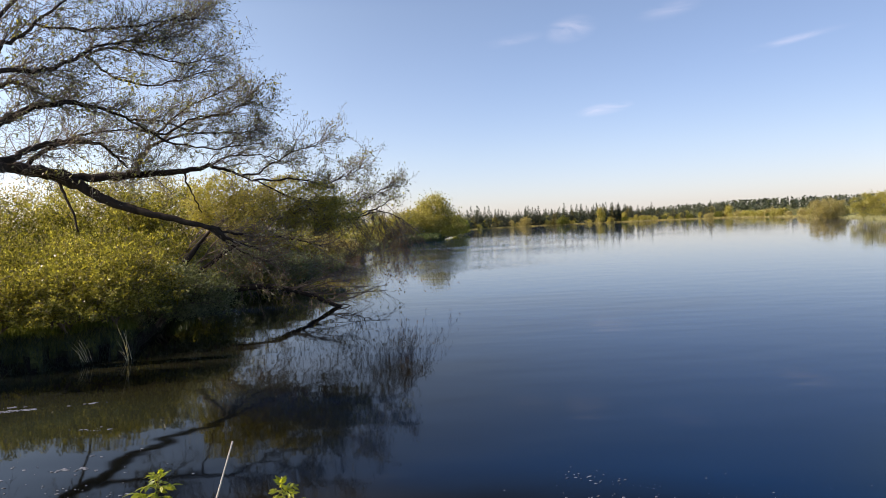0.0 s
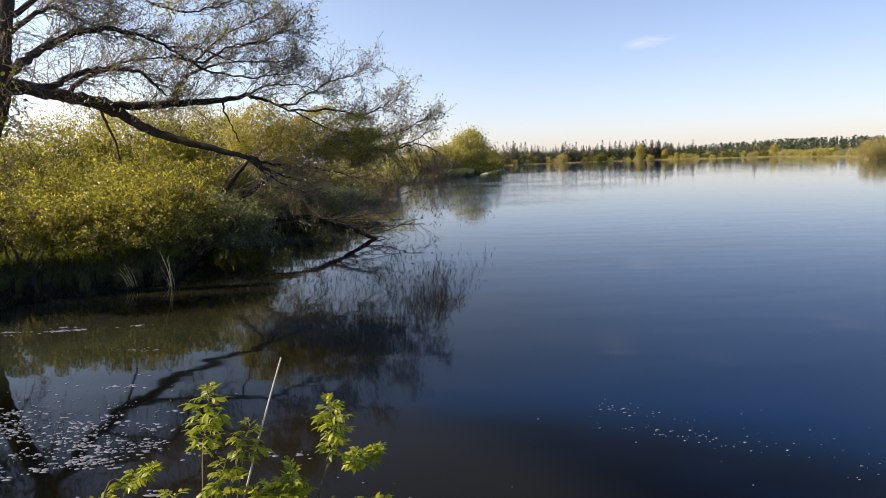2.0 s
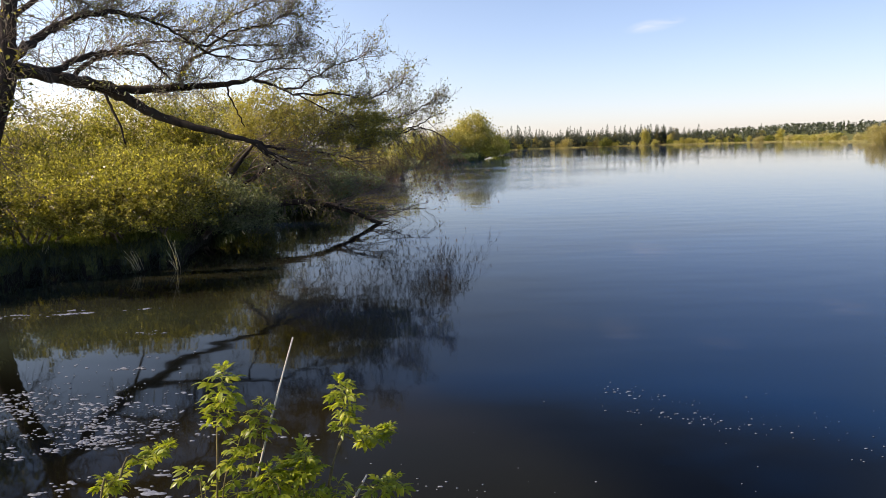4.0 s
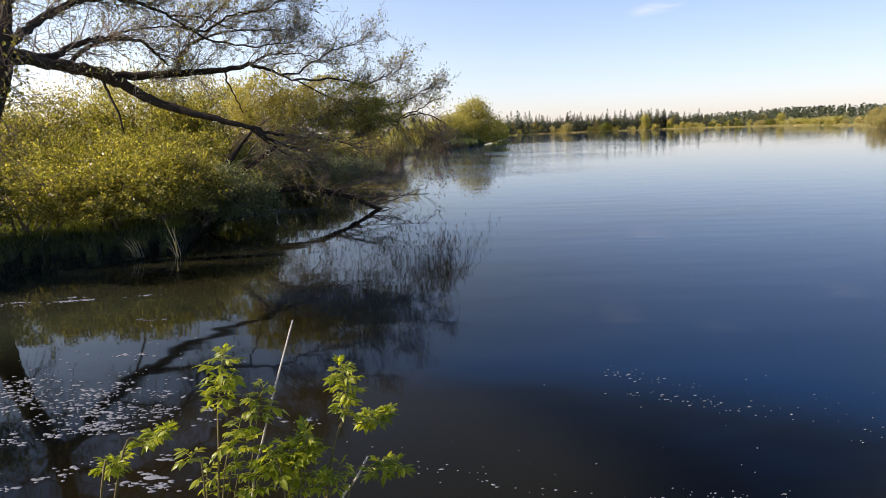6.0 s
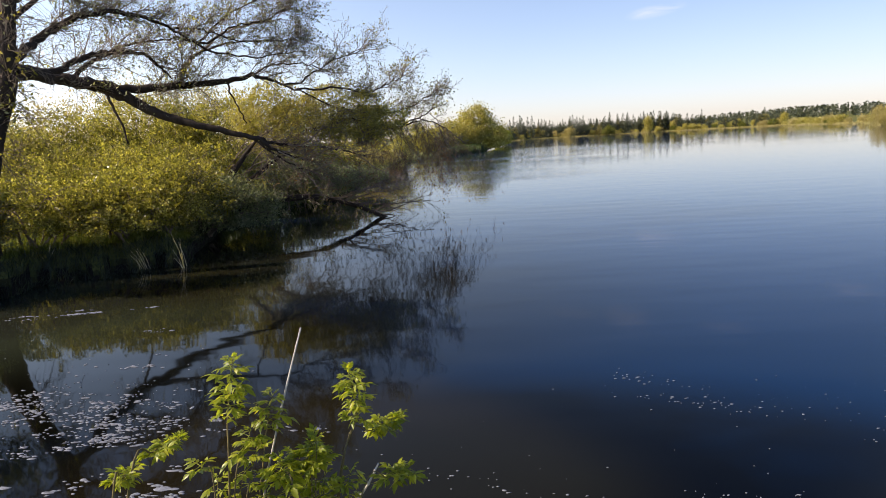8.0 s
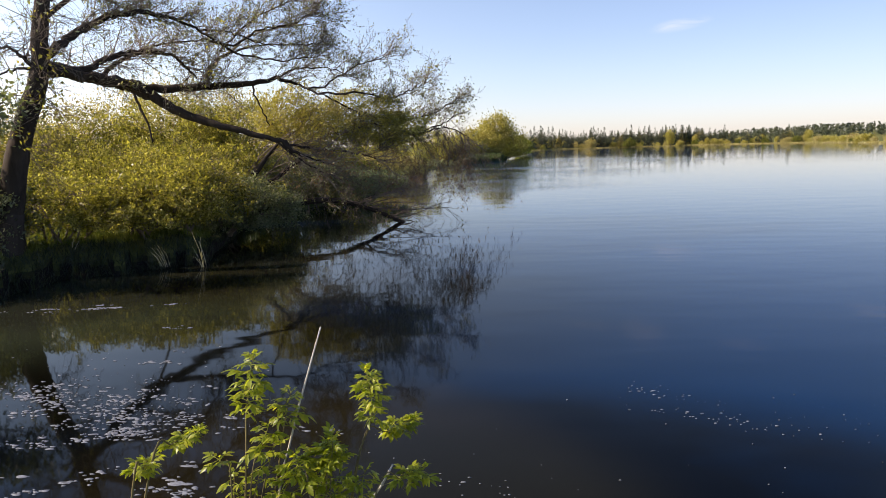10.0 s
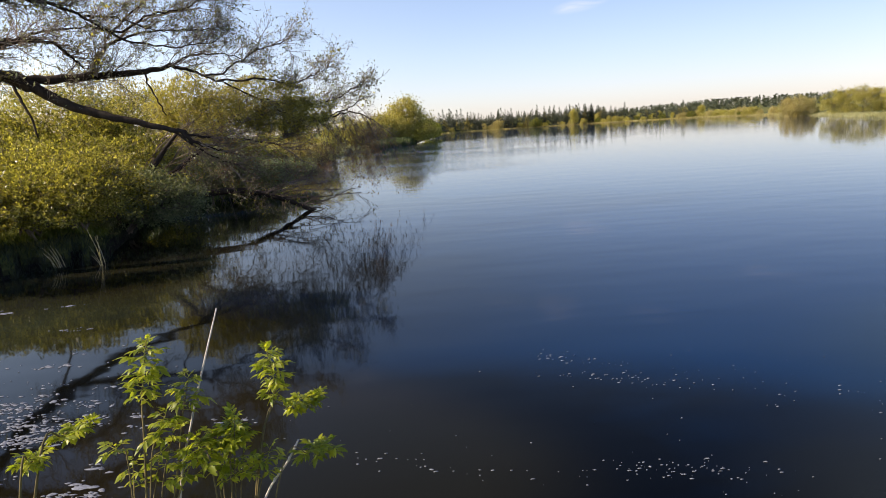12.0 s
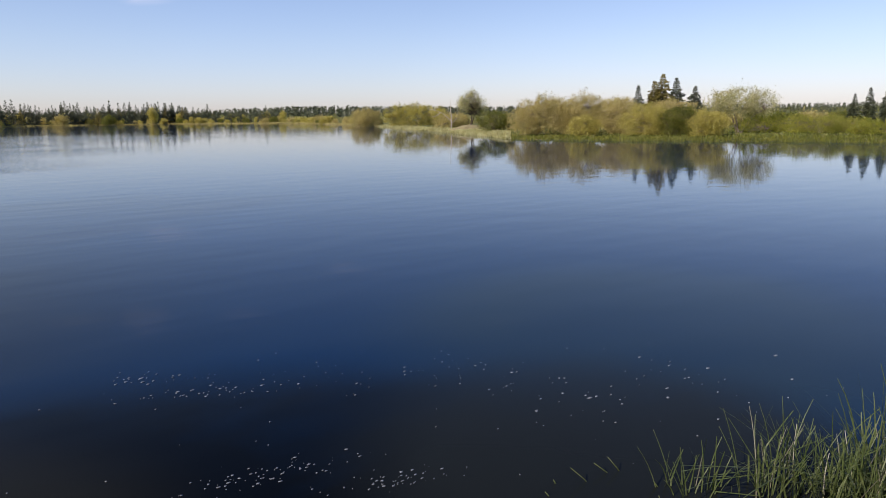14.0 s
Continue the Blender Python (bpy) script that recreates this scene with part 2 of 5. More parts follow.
def water_build(nt):
    murk = noise_tex(nt, 0.22, 5.0, (1, 1.6, 1))
    col = ramp(nt, murk, [(0.35, (0.0, 0.0138, 0.048)), (0.55, (0.0, 0.0160, 0.056)), (0.75, (0.0, 0.0178, 0.058))])
    # patches of tone: silt in the shallows, stand-ins for reflected foliage in the bay
    for at, reach, inner, patch_tone in (((-5.2, 11.0, 0), 9.4, 0.45, (0.0036, 0.0034, 0.0010)), ((-7.0, 21.0, 0), 9.0, 0.45, (0.0030, 0.0030, 0.0010)), ((-4.2, 5.6, 0), 4.4, 0.50, (0.0026, 0.0027, 0.0012)), ((-0.3, 1.0, 0), 5.5, 0.80, (0.0015, 0.0019, 0.0010)), ((-6.9, 10.6, 0), 5.0, 0.45, (0.021, 0.026, 0.014)), ((-4.3, 12.0, 0), 3.4, 0.45, (0.013, 0.012, 0.006)), ((-1.4, 4.4, 0), 2.1, 0.45, (0.011, 0.009, 0.0036)), ((-0.5, 3.9, 0), 1.8, 0.35, (0.0095, 0.0095, 0.0042)), ((6.0, 4.4, 0), 3.6, 0.45, (0.010, 0.025, 0.042)), ((3.4, 2.8, 0), 2.1, 0.45, (0.010, 0.0125, 0.0105)), ((-6.6, 9.4, 0), 1.8, 0.45, (0.016, 0.018, 0.011))):
        tc = nt.nodes.new("ShaderNodeTexCoord")
        dist = nt.nodes.new("ShaderNodeVectorMath"); dist.operation = 'DISTANCE'; dist.inputs[1].default_value = at
        nt.links.new(tc.outputs["Object"], dist.inputs[0])
        near = node(nt, "ShaderNodeMapRange"); near.interpolation_type = 'SMOOTHSTEP'
        near.inputs["From Min"].default_value, near.inputs["From Max"].default_value = reach, reach * inner
        nt.links.new(dist.outputs["Value"], near.inputs["Value"])
        patchy = node(nt, "ShaderNodeMath"); patchy.operation = 'MULTIPLY'; patchy.use_clamp = True
        soft = node(nt, "ShaderNodeMath"); soft.operation = 'MULTIPLY'; soft.inputs[1].default_value = 1.9
        nt.links.new(murk, soft.inputs[0])
        nt.links.new(near.outputs[0], patchy.inputs[0]); nt.links.new(soft.outputs[0], patchy.inputs[1])
        mx = nt.nodes.new("ShaderNodeMix"); mx.data_type = 'RGBA'
        mx.inputs["B"].default_value = (*patch_tone, 1)
        nt.links.new(patchy.outputs[0], mx.inputs["Factor"]); nt.links.new(col, mx.inputs["A"])
        col = mx.outputs["Result"]
    p = node(nt, "ShaderNodeBsdfPrincipled", Roughness=0.04, IOR=1.155)
    p.inputs["Specular Tint"].default_value = (0.19, 0.56, 0.94, 1)
    nt.links.new(col, p.inputs["Base Color"])
    small = noise_tex(nt, 3.2, 2.0, (1, 1.7, 1), 0.45)
    swell = noise_tex(nt, 0.55, 2.0, (1, 2.2, 1), 0.4)
    wind = noise_tex(nt, 0.045, 2.0, (0.6, 1.5, 1))
    wm = node(nt, "ShaderNodeMapRange")
    wm.inputs["From Min"].default_value, wm.inputs["From Max"].default_value = 0.42, 0.66
    wm.inputs["To Min"].default_value, wm.inputs["To Max"].default_value = 0.35, 1.5
    nt.links.new(wind, wm.inputs["Value"])
    force = wm.outputs[0]
    # sheltered water under the willow, and ruffled streaks off the spit
    for at, r0, r1, how in ((polar(-24, 10), 7.0, 17.0, 0.22), (polar(-1.0, 38), 3.0, 10.0, 8.0), (polar(-0.5, 58), 6.0, 18.0, 8.0), (polar(0.5, 92), 12.0, 30.0, 8.0)):
        tc = nt.nodes.new("ShaderNodeTexCoord")
        dist = nt.nodes.new("ShaderNodeVectorMath"); dist.operation = 'DISTANCE'; dist.inputs[1].default_value = at
        nt.links.new(tc.outputs["Object"], dist.inputs[0])
        near = node(nt, "ShaderNodeMapRange"); near.interpolation_type = 'SMOOTHSTEP'
        near.inputs["From Min"].default_value, near.inputs["From Max"].default_value = min(r0, r1), max(r0, r1)
        near.inputs["To Min"].default_value, near.inputs["To Max"].default_value = how, 1.0
        nt.links.new(dist.outputs["Value"], near.inputs["Value"])
        times = node(nt, "ShaderNodeMath"); times.operation = 'MULTIPLY'
        nt.links.new(force, times.inputs[0]); nt.links.new(near.outputs[0], times.inputs[1])
        force = times.outputs[0]
    mul = node(nt, "ShaderNodeMath"); mul.operation = 'MULTIPLY'
    nt.links.new(small, mul.inputs[0]); nt.links.new(force, mul.inputs[1])
    b1 = node(nt, "ShaderNodeBump", Strength=1.0, Distance=0.0014)
    nt.links.new(mul.outputs[0], b1.inputs["Height"])
    b2 = node(nt, "ShaderNodeBump", Strength=1.0, Distance=0.0050)
    nt.links.new(swell, b2.inputs["Height"]); nt.links.new(b1.outputs[0], b2.inputs["Normal"])
    nt.links.new(b2.outputs[0], p.inputs["Normal"])
    return p.outputs[0]


def foam_build(nt):
    f = noise_tex(nt, 60.0, 4.0)
    col = ramp(nt, f, [(0.3, (0.095, 0.11, 0.125)), (0.7, (0.21, 0.235, 0.27))])
    p = node(nt, "ShaderNodeBsdfPrincipled", Roughness=0.8)
    nt.links.new(col, p.inputs["Base Color"])
    return p.outputs[0]


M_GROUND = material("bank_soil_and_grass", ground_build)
M_WATER = material("lake_water", water_build)
M_FOAM = material("foam", foam_build)
M_BARK = bark_material("willow_bark", (0.014, 0.011, 0.009), (0.075, 0.058, 0.044), 7.0)
M_TWIG = bark_material("twig_bark", (0.08, 0.066, 0.05), (0.26, 0.21, 0.16), 5.0, 0.1)
M_PALE = bark_material("pale_dry_wood", (0.30, 0.26, 0.21), (0.62, 0.57, 0.48), 20.0, 0.3)
M_GREY = bark_material("grey_dead_bark", (0.12, 0.10, 0.08), (0.36, 0.30, 0.24), 12.0, 0.2)
M_WILLOW = leaf_material("young_willow_leaves", [(0.1, (0.12, 0.135, 0.085)), (0.5, (0.24, 0.255, 0.16)), (0.9, (0.45, 0.46, 0.33))], 0.3)
M_GOLD = leaf_material("yellow_green_leaves", [(0.05, (0.045, 0.047, 0.011)), (0.35, (0.15, 0.145, 0.030)), (0.65, (0.285, 0.268, 0.064)), (0.95, (0.53, 0.49, 0.18))], 0.60, 0.32)
# grey-green tone puts the thicket's shade into the leaf colour
M_SHADELEAF = leaf_material("shade_grey_leaves", [(0.1, (0.085, 0.105, 0.06)), (0.5, (0.16, 0.185, 0.105)), (0.9, (0.28, 0.30, 0.19))], 0.45)
M_GREEN = leaf_material("green_leaves", [(0.1, (0.055, 0.07, 0.012)), (0.5, (0.125, 0.14, 0.02)), (0.9, (0.24, 0.235, 0.04))], 0.5)
M_LEAFY = leaf_material("fresh_green_leaves", [(0.1, (0.11, 0.14, 0.02)), (0.5, (0.24, 0.26, 0.034)), (0.9, (0.46, 0.43, 0.08))], 0.55)
M_RUST = leaf_material("rusty_dry_leaves", [(0.1, (0.10, 0.055, 0.024)), (0.5, (0.22, 0.125, 0.05)), (0.9, (0.36, 0.24, 0.10))], 0.3)
M_OLIVE = leaf_material("olive_catkin_leaves", [(0.1, (0.25, 0.215, 0.085)), (0.5, (0.37, 0.32, 0.13)), (0.9, (0.50, 0.44, 0.20))], 0.4, patch=0.25)
M_SAGE = leaf_material("pale_sage_leaves", [(0.1, (0.22, 0.21, 0.10)), (0.5, (0.34, 0.33, 0.16)), (0.9, (0.48, 0.47, 0.26))], 0.4, patch=0.3)
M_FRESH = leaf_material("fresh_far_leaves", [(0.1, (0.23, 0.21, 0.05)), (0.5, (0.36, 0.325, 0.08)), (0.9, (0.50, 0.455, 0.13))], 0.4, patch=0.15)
# needle colour lightened to stand in for haze over the far shore
M_NEEDLE = leaf_material("spruce_needles", [(0.1, (0.028, 0.038, 0.022)), (0.5, (0.056, 0.070, 0.036)), (0.9, (0.095, 0.11, 0.055))], 0.15, patch=0.4)
M_LARCH = leaf_material("larch_needles", [(0.1, (0.08, 0.07, 0.02)), (0.5, (0.15, 0.13, 0.035)), (0.9, (0.23, 0.20, 0.06))], 0.3, patch=0.4)
M_SAPLING = leaf_material("sapling_leaves", [(0.1, (0.12, 0.165, 0.012)), (0.5, (0.28, 0.325, 0.02)), (0.9, (0.55, 0.52, 0.045))], 0.52, 0.38, patch=3.0)
M_STEM = bark_material("green_stem", (0.07, 0.055, 0.025), (0.18, 0.15, 0.06), 30.0, 0.1)
M_GRASS = leaf_material("bank_grass", [(0.1, (0.06, 0.085, 0.012)), (0.5, (0.12, 0.15, 0.02)), (0.9, (0.21, 0.21, 0.05))], 0.35)
M_REED = leaf_material("reed_blades", [(0.1, (0.03, 0.05, 0.012)), (0.5, (0.08, 0.11, 0.03)), (0.9, (0.24, 0.25, 0.17))], 0.35, patch=2.0)
M_DULLSTRAW = leaf_material("weathered_straw", [(0.1, (0.14, 0.135, 0.10)), (0.5, (0.23, 0.22, 0.17)), (0.9, (0.34, 0.33, 0.27))], 0.3)
M_STRAW = leaf_material("dry_straw", [(0.1, (0.30, 0.27, 0.18)), (0.5, (0.44, 0.41, 0.30)), (0.9, (0.60, 0.57, 0.46))], 0.3)
def sand_build(nt):
    f = noise_tex(nt, 1.5, 6.0)
    col = ramp(nt, f, [(0.3, (0.13, 0.115, 0.05)), (0.55, (0.22, 0.19, 0.09)), (0.75, (0.15, 0.145, 0.05))])
    p = node(nt, "ShaderNodeBsdfPrincipled", Roughness=0.95)
    nt.links.new(col, p.inputs["Base Color"])
    b = node(nt, "ShaderNodeBump", Strength=0.6, Distance=0.05)
    nt.links.new(noise_tex(nt, 8.0, 5.0), b.inputs["Height"]); nt.links.new(b.outputs[0], p.inputs["Normal"])
    return p.outputs[0]


M_SAND = material("sandy_bank", sand_build)
# near-black blade colour stands in for the shade on the bank
M_SHADEGRASS = leaf_material("shade_dark_grass", [(0.1, (0.010, 0.016, 0.006)), (0.5, (0.019, 0.03, 0.009)), (0.9, (0.04, 0.055, 0.018))], 0.3)
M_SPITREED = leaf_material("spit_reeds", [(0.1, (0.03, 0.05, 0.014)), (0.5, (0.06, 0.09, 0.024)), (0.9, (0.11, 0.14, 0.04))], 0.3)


# ---- building helpers ----
class Geo:
    """Gathers vertices and faces of many small pieces for one mesh."""
    def __init__(self):
        self.v, self.f, self.n = [], [], 0

    def add(self, verts, faces):
        verts, faces = np.asarray(verts, float), np.asarray(faces, int)
        self.v.append(verts)
        self.f.append(faces + self.n)
        self.n += len(verts)

    def mesh(self, name, mat, smooth=True):
        me = bpy.data.meshes.new(name)
        verts = np.concatenate(self.v) if self.v else np.zeros((0, 3))
        loops = np.concatenate([f.ravel() for f in self.f])
        sizes = np.concatenate([np.full(len(f), f.shape[1]) for f in self.f])
        me.vertices.add(len(verts)); me.vertices.foreach_set("co", verts.ravel())
        me.loops.add(len(loops)); me.loops.foreach_set("vertex_index", loops)
        me.polygons.add(len(sizes))
        me.polygons.foreach_set("loop_start", np.concatenate([[0], np.cumsum(sizes)[:-1]]))
        me.polygons.foreach_set("use_smooth", np.full(len(sizes), smooth))
        me.materials.append(mat)
        me.update(calc_edges=True)
        return me


def thing(name, at, label, category, group=""):
    e = new(name)
    e.location = at
    e.empty_display_size = 0.2
    return tagged(e, label, category, group)


def part(name, mesh, parent, label="", kind=""):
    """Links a mesh, given in the parent's own axes, under a thing."""
    ob = new(name, mesh)
    ob.parent = parent
    return tagged(ob, label, kind=kind)


def smooth_line(points, steps=4):
    """A Catmull-Rom line through control points."""
    p = [np.array(q, float) for q in points]
    p = [2 * p[0] - p[1], *p, 2 * p[-1] - p[-2]]
    out = []
    for i in range(1, len(p) - 2):
        for k in range(steps):
            t = k / steps
            out.append(0.5 * (2 * p[i] + (p[i + 1] - p[i - 1]) * t + (2 * p[i - 1] - 5 * p[i] + 4 * p[i + 1] - p[i + 2]) * t * t
                              + (3 * p[i] - p[i - 1] - 3 * p[i + 1] + p[i + 2]) * t ** 3))
    out.append(p[-2])
    return np.array(out)


def tube(geo, line, r0, r1, sides=6, rough=0.0, rng=None):
    line = np.asarray(line, float)
    n = len(line)
    tang = np.gradient(line, axis=0)
    tang /= np.linalg.norm(tang, axis=1, keepdims=True) + 1e-9
    ref = np.array([0.0, 0, 1]) if abs(tang[0][2]) < 0.8 else np.array([1.0, 0, 0])
    a = np.cross(tang, ref); a /= np.linalg.norm(a, axis=1, keepdims=True) + 1e-9
    b = np.cross(tang, a)
    rad = np.linspace(r0, r1, n)
    ang = np.linspace(0, 2 * np.pi, sides, endpoint=False)
    rr = rad[:, None] * np.ones(sides)
    if rough and rng is not None:
        rr = rr * (1 + rough * rng.standard_normal((n, sides)))
    v = line[:, None, :] + rr[..., None] * (np.cos(ang)[None, :, None] * a[:, None, :] + np.sin(ang)[None, :, None] * b[:, None, :])
    i = np.arange(n - 1)[:, None] * sides
    j = np.arange(sides)[None, :]
    k = (j + 1) % sides
    f = np.stack([i + j, i + k, i + sides + k, i + sides + j], -1).reshape(-1, 4)
    geo.add(v.reshape(-1, 3), f)
    if sides >= 4:
        tip = (n - 1) * sides
        geo.f.append(np.array([[tip + q for q in range(sides)]]) + geo.n - n * sides)


def unit(v):
    return v / (np.linalg.norm(v, axis=-1, keepdims=True) + 1e-9)


def leaves(geo, centres, size, rng, slim=0.45, axis=None, spread=1.0, flat=0.0):
    """A folded four-cornered blade at every centre. size: mean length. axis: the way they point, on the whole."""
    n = len(centres)
    if n == 0:
        return
    c = np.asarray(centres, float)
    u = rng.standard_normal((n, 3)) * spread
    if axis is not None:
        u = u + np.asarray(axis, float)
    u = unit(u)
    w = rng.standard_normal((n, 3)); w[:, 2] *= (1 - flat)
    w = unit(np.cross(u, unit(w)))
    nn = np.cross(u, w)
    L = (size * rng.uniform(0.6, 1.4, n))[:, None]
    W = L * slim * 0.5
    v = np.stack([c, c + u * L * 0.45 + w * W + nn * W * 0.35, c + u * L, c + u * L * 0.45 - w * W + nn * W * 0.35], 1)
    f = np.arange(n)[:, None] * 4 + np.arange(4)[None, :]
    geo.add(v.reshape(-1, 3), f)


def waves(p, scale, seed):
    """Soft noise, about -1 to 1, from a few crossed waves."""
    g = np.random.default_rng(seed)
    s = np.zeros(len(p))
    for k in range(7):
        d = g.standard_normal(3) * scale * (1 + 0.35 * k)
        s += np.sin(p @ d + g.uniform(0, 6.28)) / (1 + 0.35 * k)
    return s / 3.0


def blades(geo, roots, height, width, rng, lean=0.25, bend=0.5, toward=None):
    """Grass or reed blades: bent strips that narrow to a point."""
    n = len(roots)
    r = np.asarray(roots, float)
    h = (height * rng.uniform(0.55, 1.35, n))[:, None]
    a = rng.uniform(0, 2 * np.pi, n)
    d = np.stack([np.cos(a), np.sin(a), np.zeros(n)], 1) * (lean * rng.uniform(0.1, 1.0, n))[:, None]
    if toward is not None:
        d = d + np.asarray(toward, float)
    a2 = rng.uniform(0, 2 * np.pi, n)
    s = np.stack([np.cos(a2), np.sin(a2), np.zeros(n)], 1) * (width * rng.uniform(0.6, 1.3, n))[:, None] * 0.5
    up = np.array([0, 0, 1.0])
    m1 = r + (up * 0.42 + d * 0.35) * h
    m2 = r + (up * 0.78 + d * 0.9) * h
    tip = r + (up * (1 - 0.25 * bend) + d * (1.3 + bend)) * h
    v = np.stack([r - s, r + s, m1 + s * 0.9, m1 - s * 0.9, m2 + s * 0.6, m2 - s * 0.6, tip], 1)
    i = np.arange(n)[:, None] * 7
    geo.add(v.reshape(-1, 3), np.concatenate([i + np.array([[0, 1, 2, 3]]), i + np.array([[3, 2, 4, 5]])]))
    geo.f.append(np.concatenate([i + np.array([[5, 4, 6]])]) + geo.n - 7 * n)


def reed_blade(rng, wide, bend, kink=0.0):
    """One reed blade a metre long: a creased strip in seven steps with a blunt, worn top, and a fold where it has a kink."""
    t = np.linspace(0, 1, 8)
    a = rng.uniform(0, 6.28)
    out = bend * t ** 2.4 + kink * np.clip(t - 0.57, 0, 1) * 2.0
    line = np.stack([np.cos(a) * out, np.sin(a) * out, t - 0.25 * bend * t ** 3 - kink * np.clip(t - 0.57, 0, 1) * 1.3], 1)
    w = wide * 0.5 * np.minimum(1, 0.75 + t) * (1 - 0.55 * t ** 3)
    s = np.array([-math.sin(a + 0.5), math.cos(a + 0.5), 0])
    nrm = np.array([math.cos(a), math.sin(a), 0])
    v = np.concatenate([line + s * w[:, None], line - nrm * (w * 0.3)[:, None], line - s * w[:, None]])
    i = np.arange(7)
    g = Geo()
    g.add(v, np.concatenate([np.stack([i, i + 8, i + 9, i + 1], 1), np.stack([i + 8, i + 16, i + 17, i + 9], 1)]))
    return g


# ---- ground and lake ----
AZ_NEAR = [(-180, 6), (-95, 5.5), (-75, 4.2), (-60, 3.3), (-42, 3.0), (0, 2.9), (30, 2.9), (50, 3.3), (62, 3.7), (75, 4.2), (100, 6), (118, 9), (180, 6)]
AZ_FAR = [(-95, 5.8), (-75, 7), (-60, 9), (-45, 11.6), (-38.8, 12.8), (-35, 14.1), (-31, 14.2), (-27, 14.5), (-24.5, 14.6), (-23.3, 17.0), (-21.8, 20.0), (-20, 23.2), (-18, 25.8), (-15.5, 27.8), (-12.5, 30), (-10.8, 35), (-9.8, 47),
          (-7.5, 58), (-3.8, 90), (-0.5, 108), (0.6, 135), (1.2, 190), (1.8, 300), (5, 340), (9.5, 352), (14, 352), (18, 340), (22.5, 310),
          (27, 225), (31.6, 131), (36, 90), (41, 64.5), (45, 62), (50, 58.8), (58, 58.5), (62, 58), (67.6, 57.5), (80, 52), (100, 30), (118, 9.3)]


def near_shore(az):
    return np.interp(az, [a for a, _ in AZ_NEAR], [r for _, r in AZ_NEAR])


def far_shore(az):
    r = np.interp(az, [a for a, _ in AZ_FAR], [r for _, r in AZ_FAR])
    return r * (1 + 0.010 * np.sin(az * 2.3) + 0.006 * np.sin(az * 7.1 + 1) + 0.004 * np.sin(az * 19.0))


def height(x, y):
    x, y = np.asarray(x, float), np.asarray(y, float)
    az = np.degrees(np.arctan2(x, y))
    r = np.hypot(x, y)
    rn, rf = near_shore(az), far_shore(az)
    lake = (az > -95) & (az < 118)
    bank = np.interp(az, [-95, -45, -36, -26, -24.3, -12, 0, 25, 45, 90, 118], [0.6, 0.46, 0.42, 0.42, 0.25, 0.3, 0.4, 0.45, 0.45, 0.5, 0.6])
    soft = np.interp(az, [-95, -22, -12, 0, 25, 45, 118], [0.45, 0.45, 1.0, 6.0, 12.0, 12.0, 3.0])
    bumps = 0.05 * np.sin(x * 1.9 + 1.3 * np.sin(y * 0.8)) * np.sin(y * 1.6)
    d = r - rf
    land_far = bank * (1 - np.exp(-np.clip(d, 0, None) / soft)) + bumps * np.clip(d, 0, 1)
    hill = np.clip((r - 430) / 420, 0, 1)
    land_far = land_far + 7.5 * hill * hill * (3 - 2 * hill)
    land_near = 0.62 * (1 - np.exp(-np.clip(rn - r, 0, None) / 0.55)) + 0.4 * bumps * np.clip(rn - r, 0, 1)
    depth = -np.minimum(1.5, 0.38 * np.minimum(r - rn, rf - r))
    z = np.where(r < rn, land_near, np.where(r > rf, land_far, depth))
    z = np.where(lake, z, 0.6 + 7.5 * hill * hill * (3 - 2 * hill) + 0.3 * bumps)
    return z


def build_ground():
    az = np.concatenate([np.arange(-180, -60, 2.0), np.arange(-60, 90, 0.4), np.arange(90, 180, 2.0)])
    rn, rf = near_shore(az), far_shore(az)
    rows = [rn * k for k in (0.15, 0.35, 0.55, 0.7, 0.8, 0.9, 0.96)] + [rn, rn + 0.1 * (rf - rn)]
    rows += [rn + k * (rf - rn) for k in (0.3, 0.6, 0.85, 0.95)]
    rows += [rf + k for k in (0, 0.08, 0.2, 0.4, 0.7, 1.1, 1.7, 2.6, 4, 6, 9, 14, 20, 30, 45, 70, 110, 170, 260, 380, 520, 700, 1000, 1600, 3000, 4800)]
    v = [[0, 0, float(height(0, 0.001))]]
    a = np.radians(az)
    grid = []
    for r in rows:
        x, y = r * np.sin(a), r * np.cos(a)
        grid.append(np.stack([x, y, height(x, y)], 1))
    n, m = len(rows), len(az)
    geo = Geo()
    verts = np.concatenate([np.array(v), *grid])
    i = np.arange(n - 1)[:, None] * m
    j = np.arange(m)[None, :]
    k = (j + 1) % m
    geo.add(verts, np.stack([1 + i + j, 1 + i + m + j, 1 + i + m + k, 1 + i + k], -1).reshape(-1, 4))
    j = np.arange(m)
    geo.f.append(np.stack([np.zeros(m, int), 1 + j, 1 + (j + 1) % m], 1))
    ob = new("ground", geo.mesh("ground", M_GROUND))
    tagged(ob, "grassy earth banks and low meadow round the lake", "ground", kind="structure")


def build_water():
    bm = bmesh.new()
    bmesh.ops.create_circle(bm, cap_ends=True, segments=96, radius=760)
    me = bpy.data.meshes.new("water")
    bm.to_mesh(me); bm.free()
    me.materials.append(M_WATER)
    ob = new("water", me)
    tagged(ob, "calm dark blue lake water with faint ripples", "water", kind="structure")


build_ground()
build_water()


def on_ground(az, r):
    p = polar(az, r)
    return Vector((p.x, p.y, float(height(p.x, p.y))))


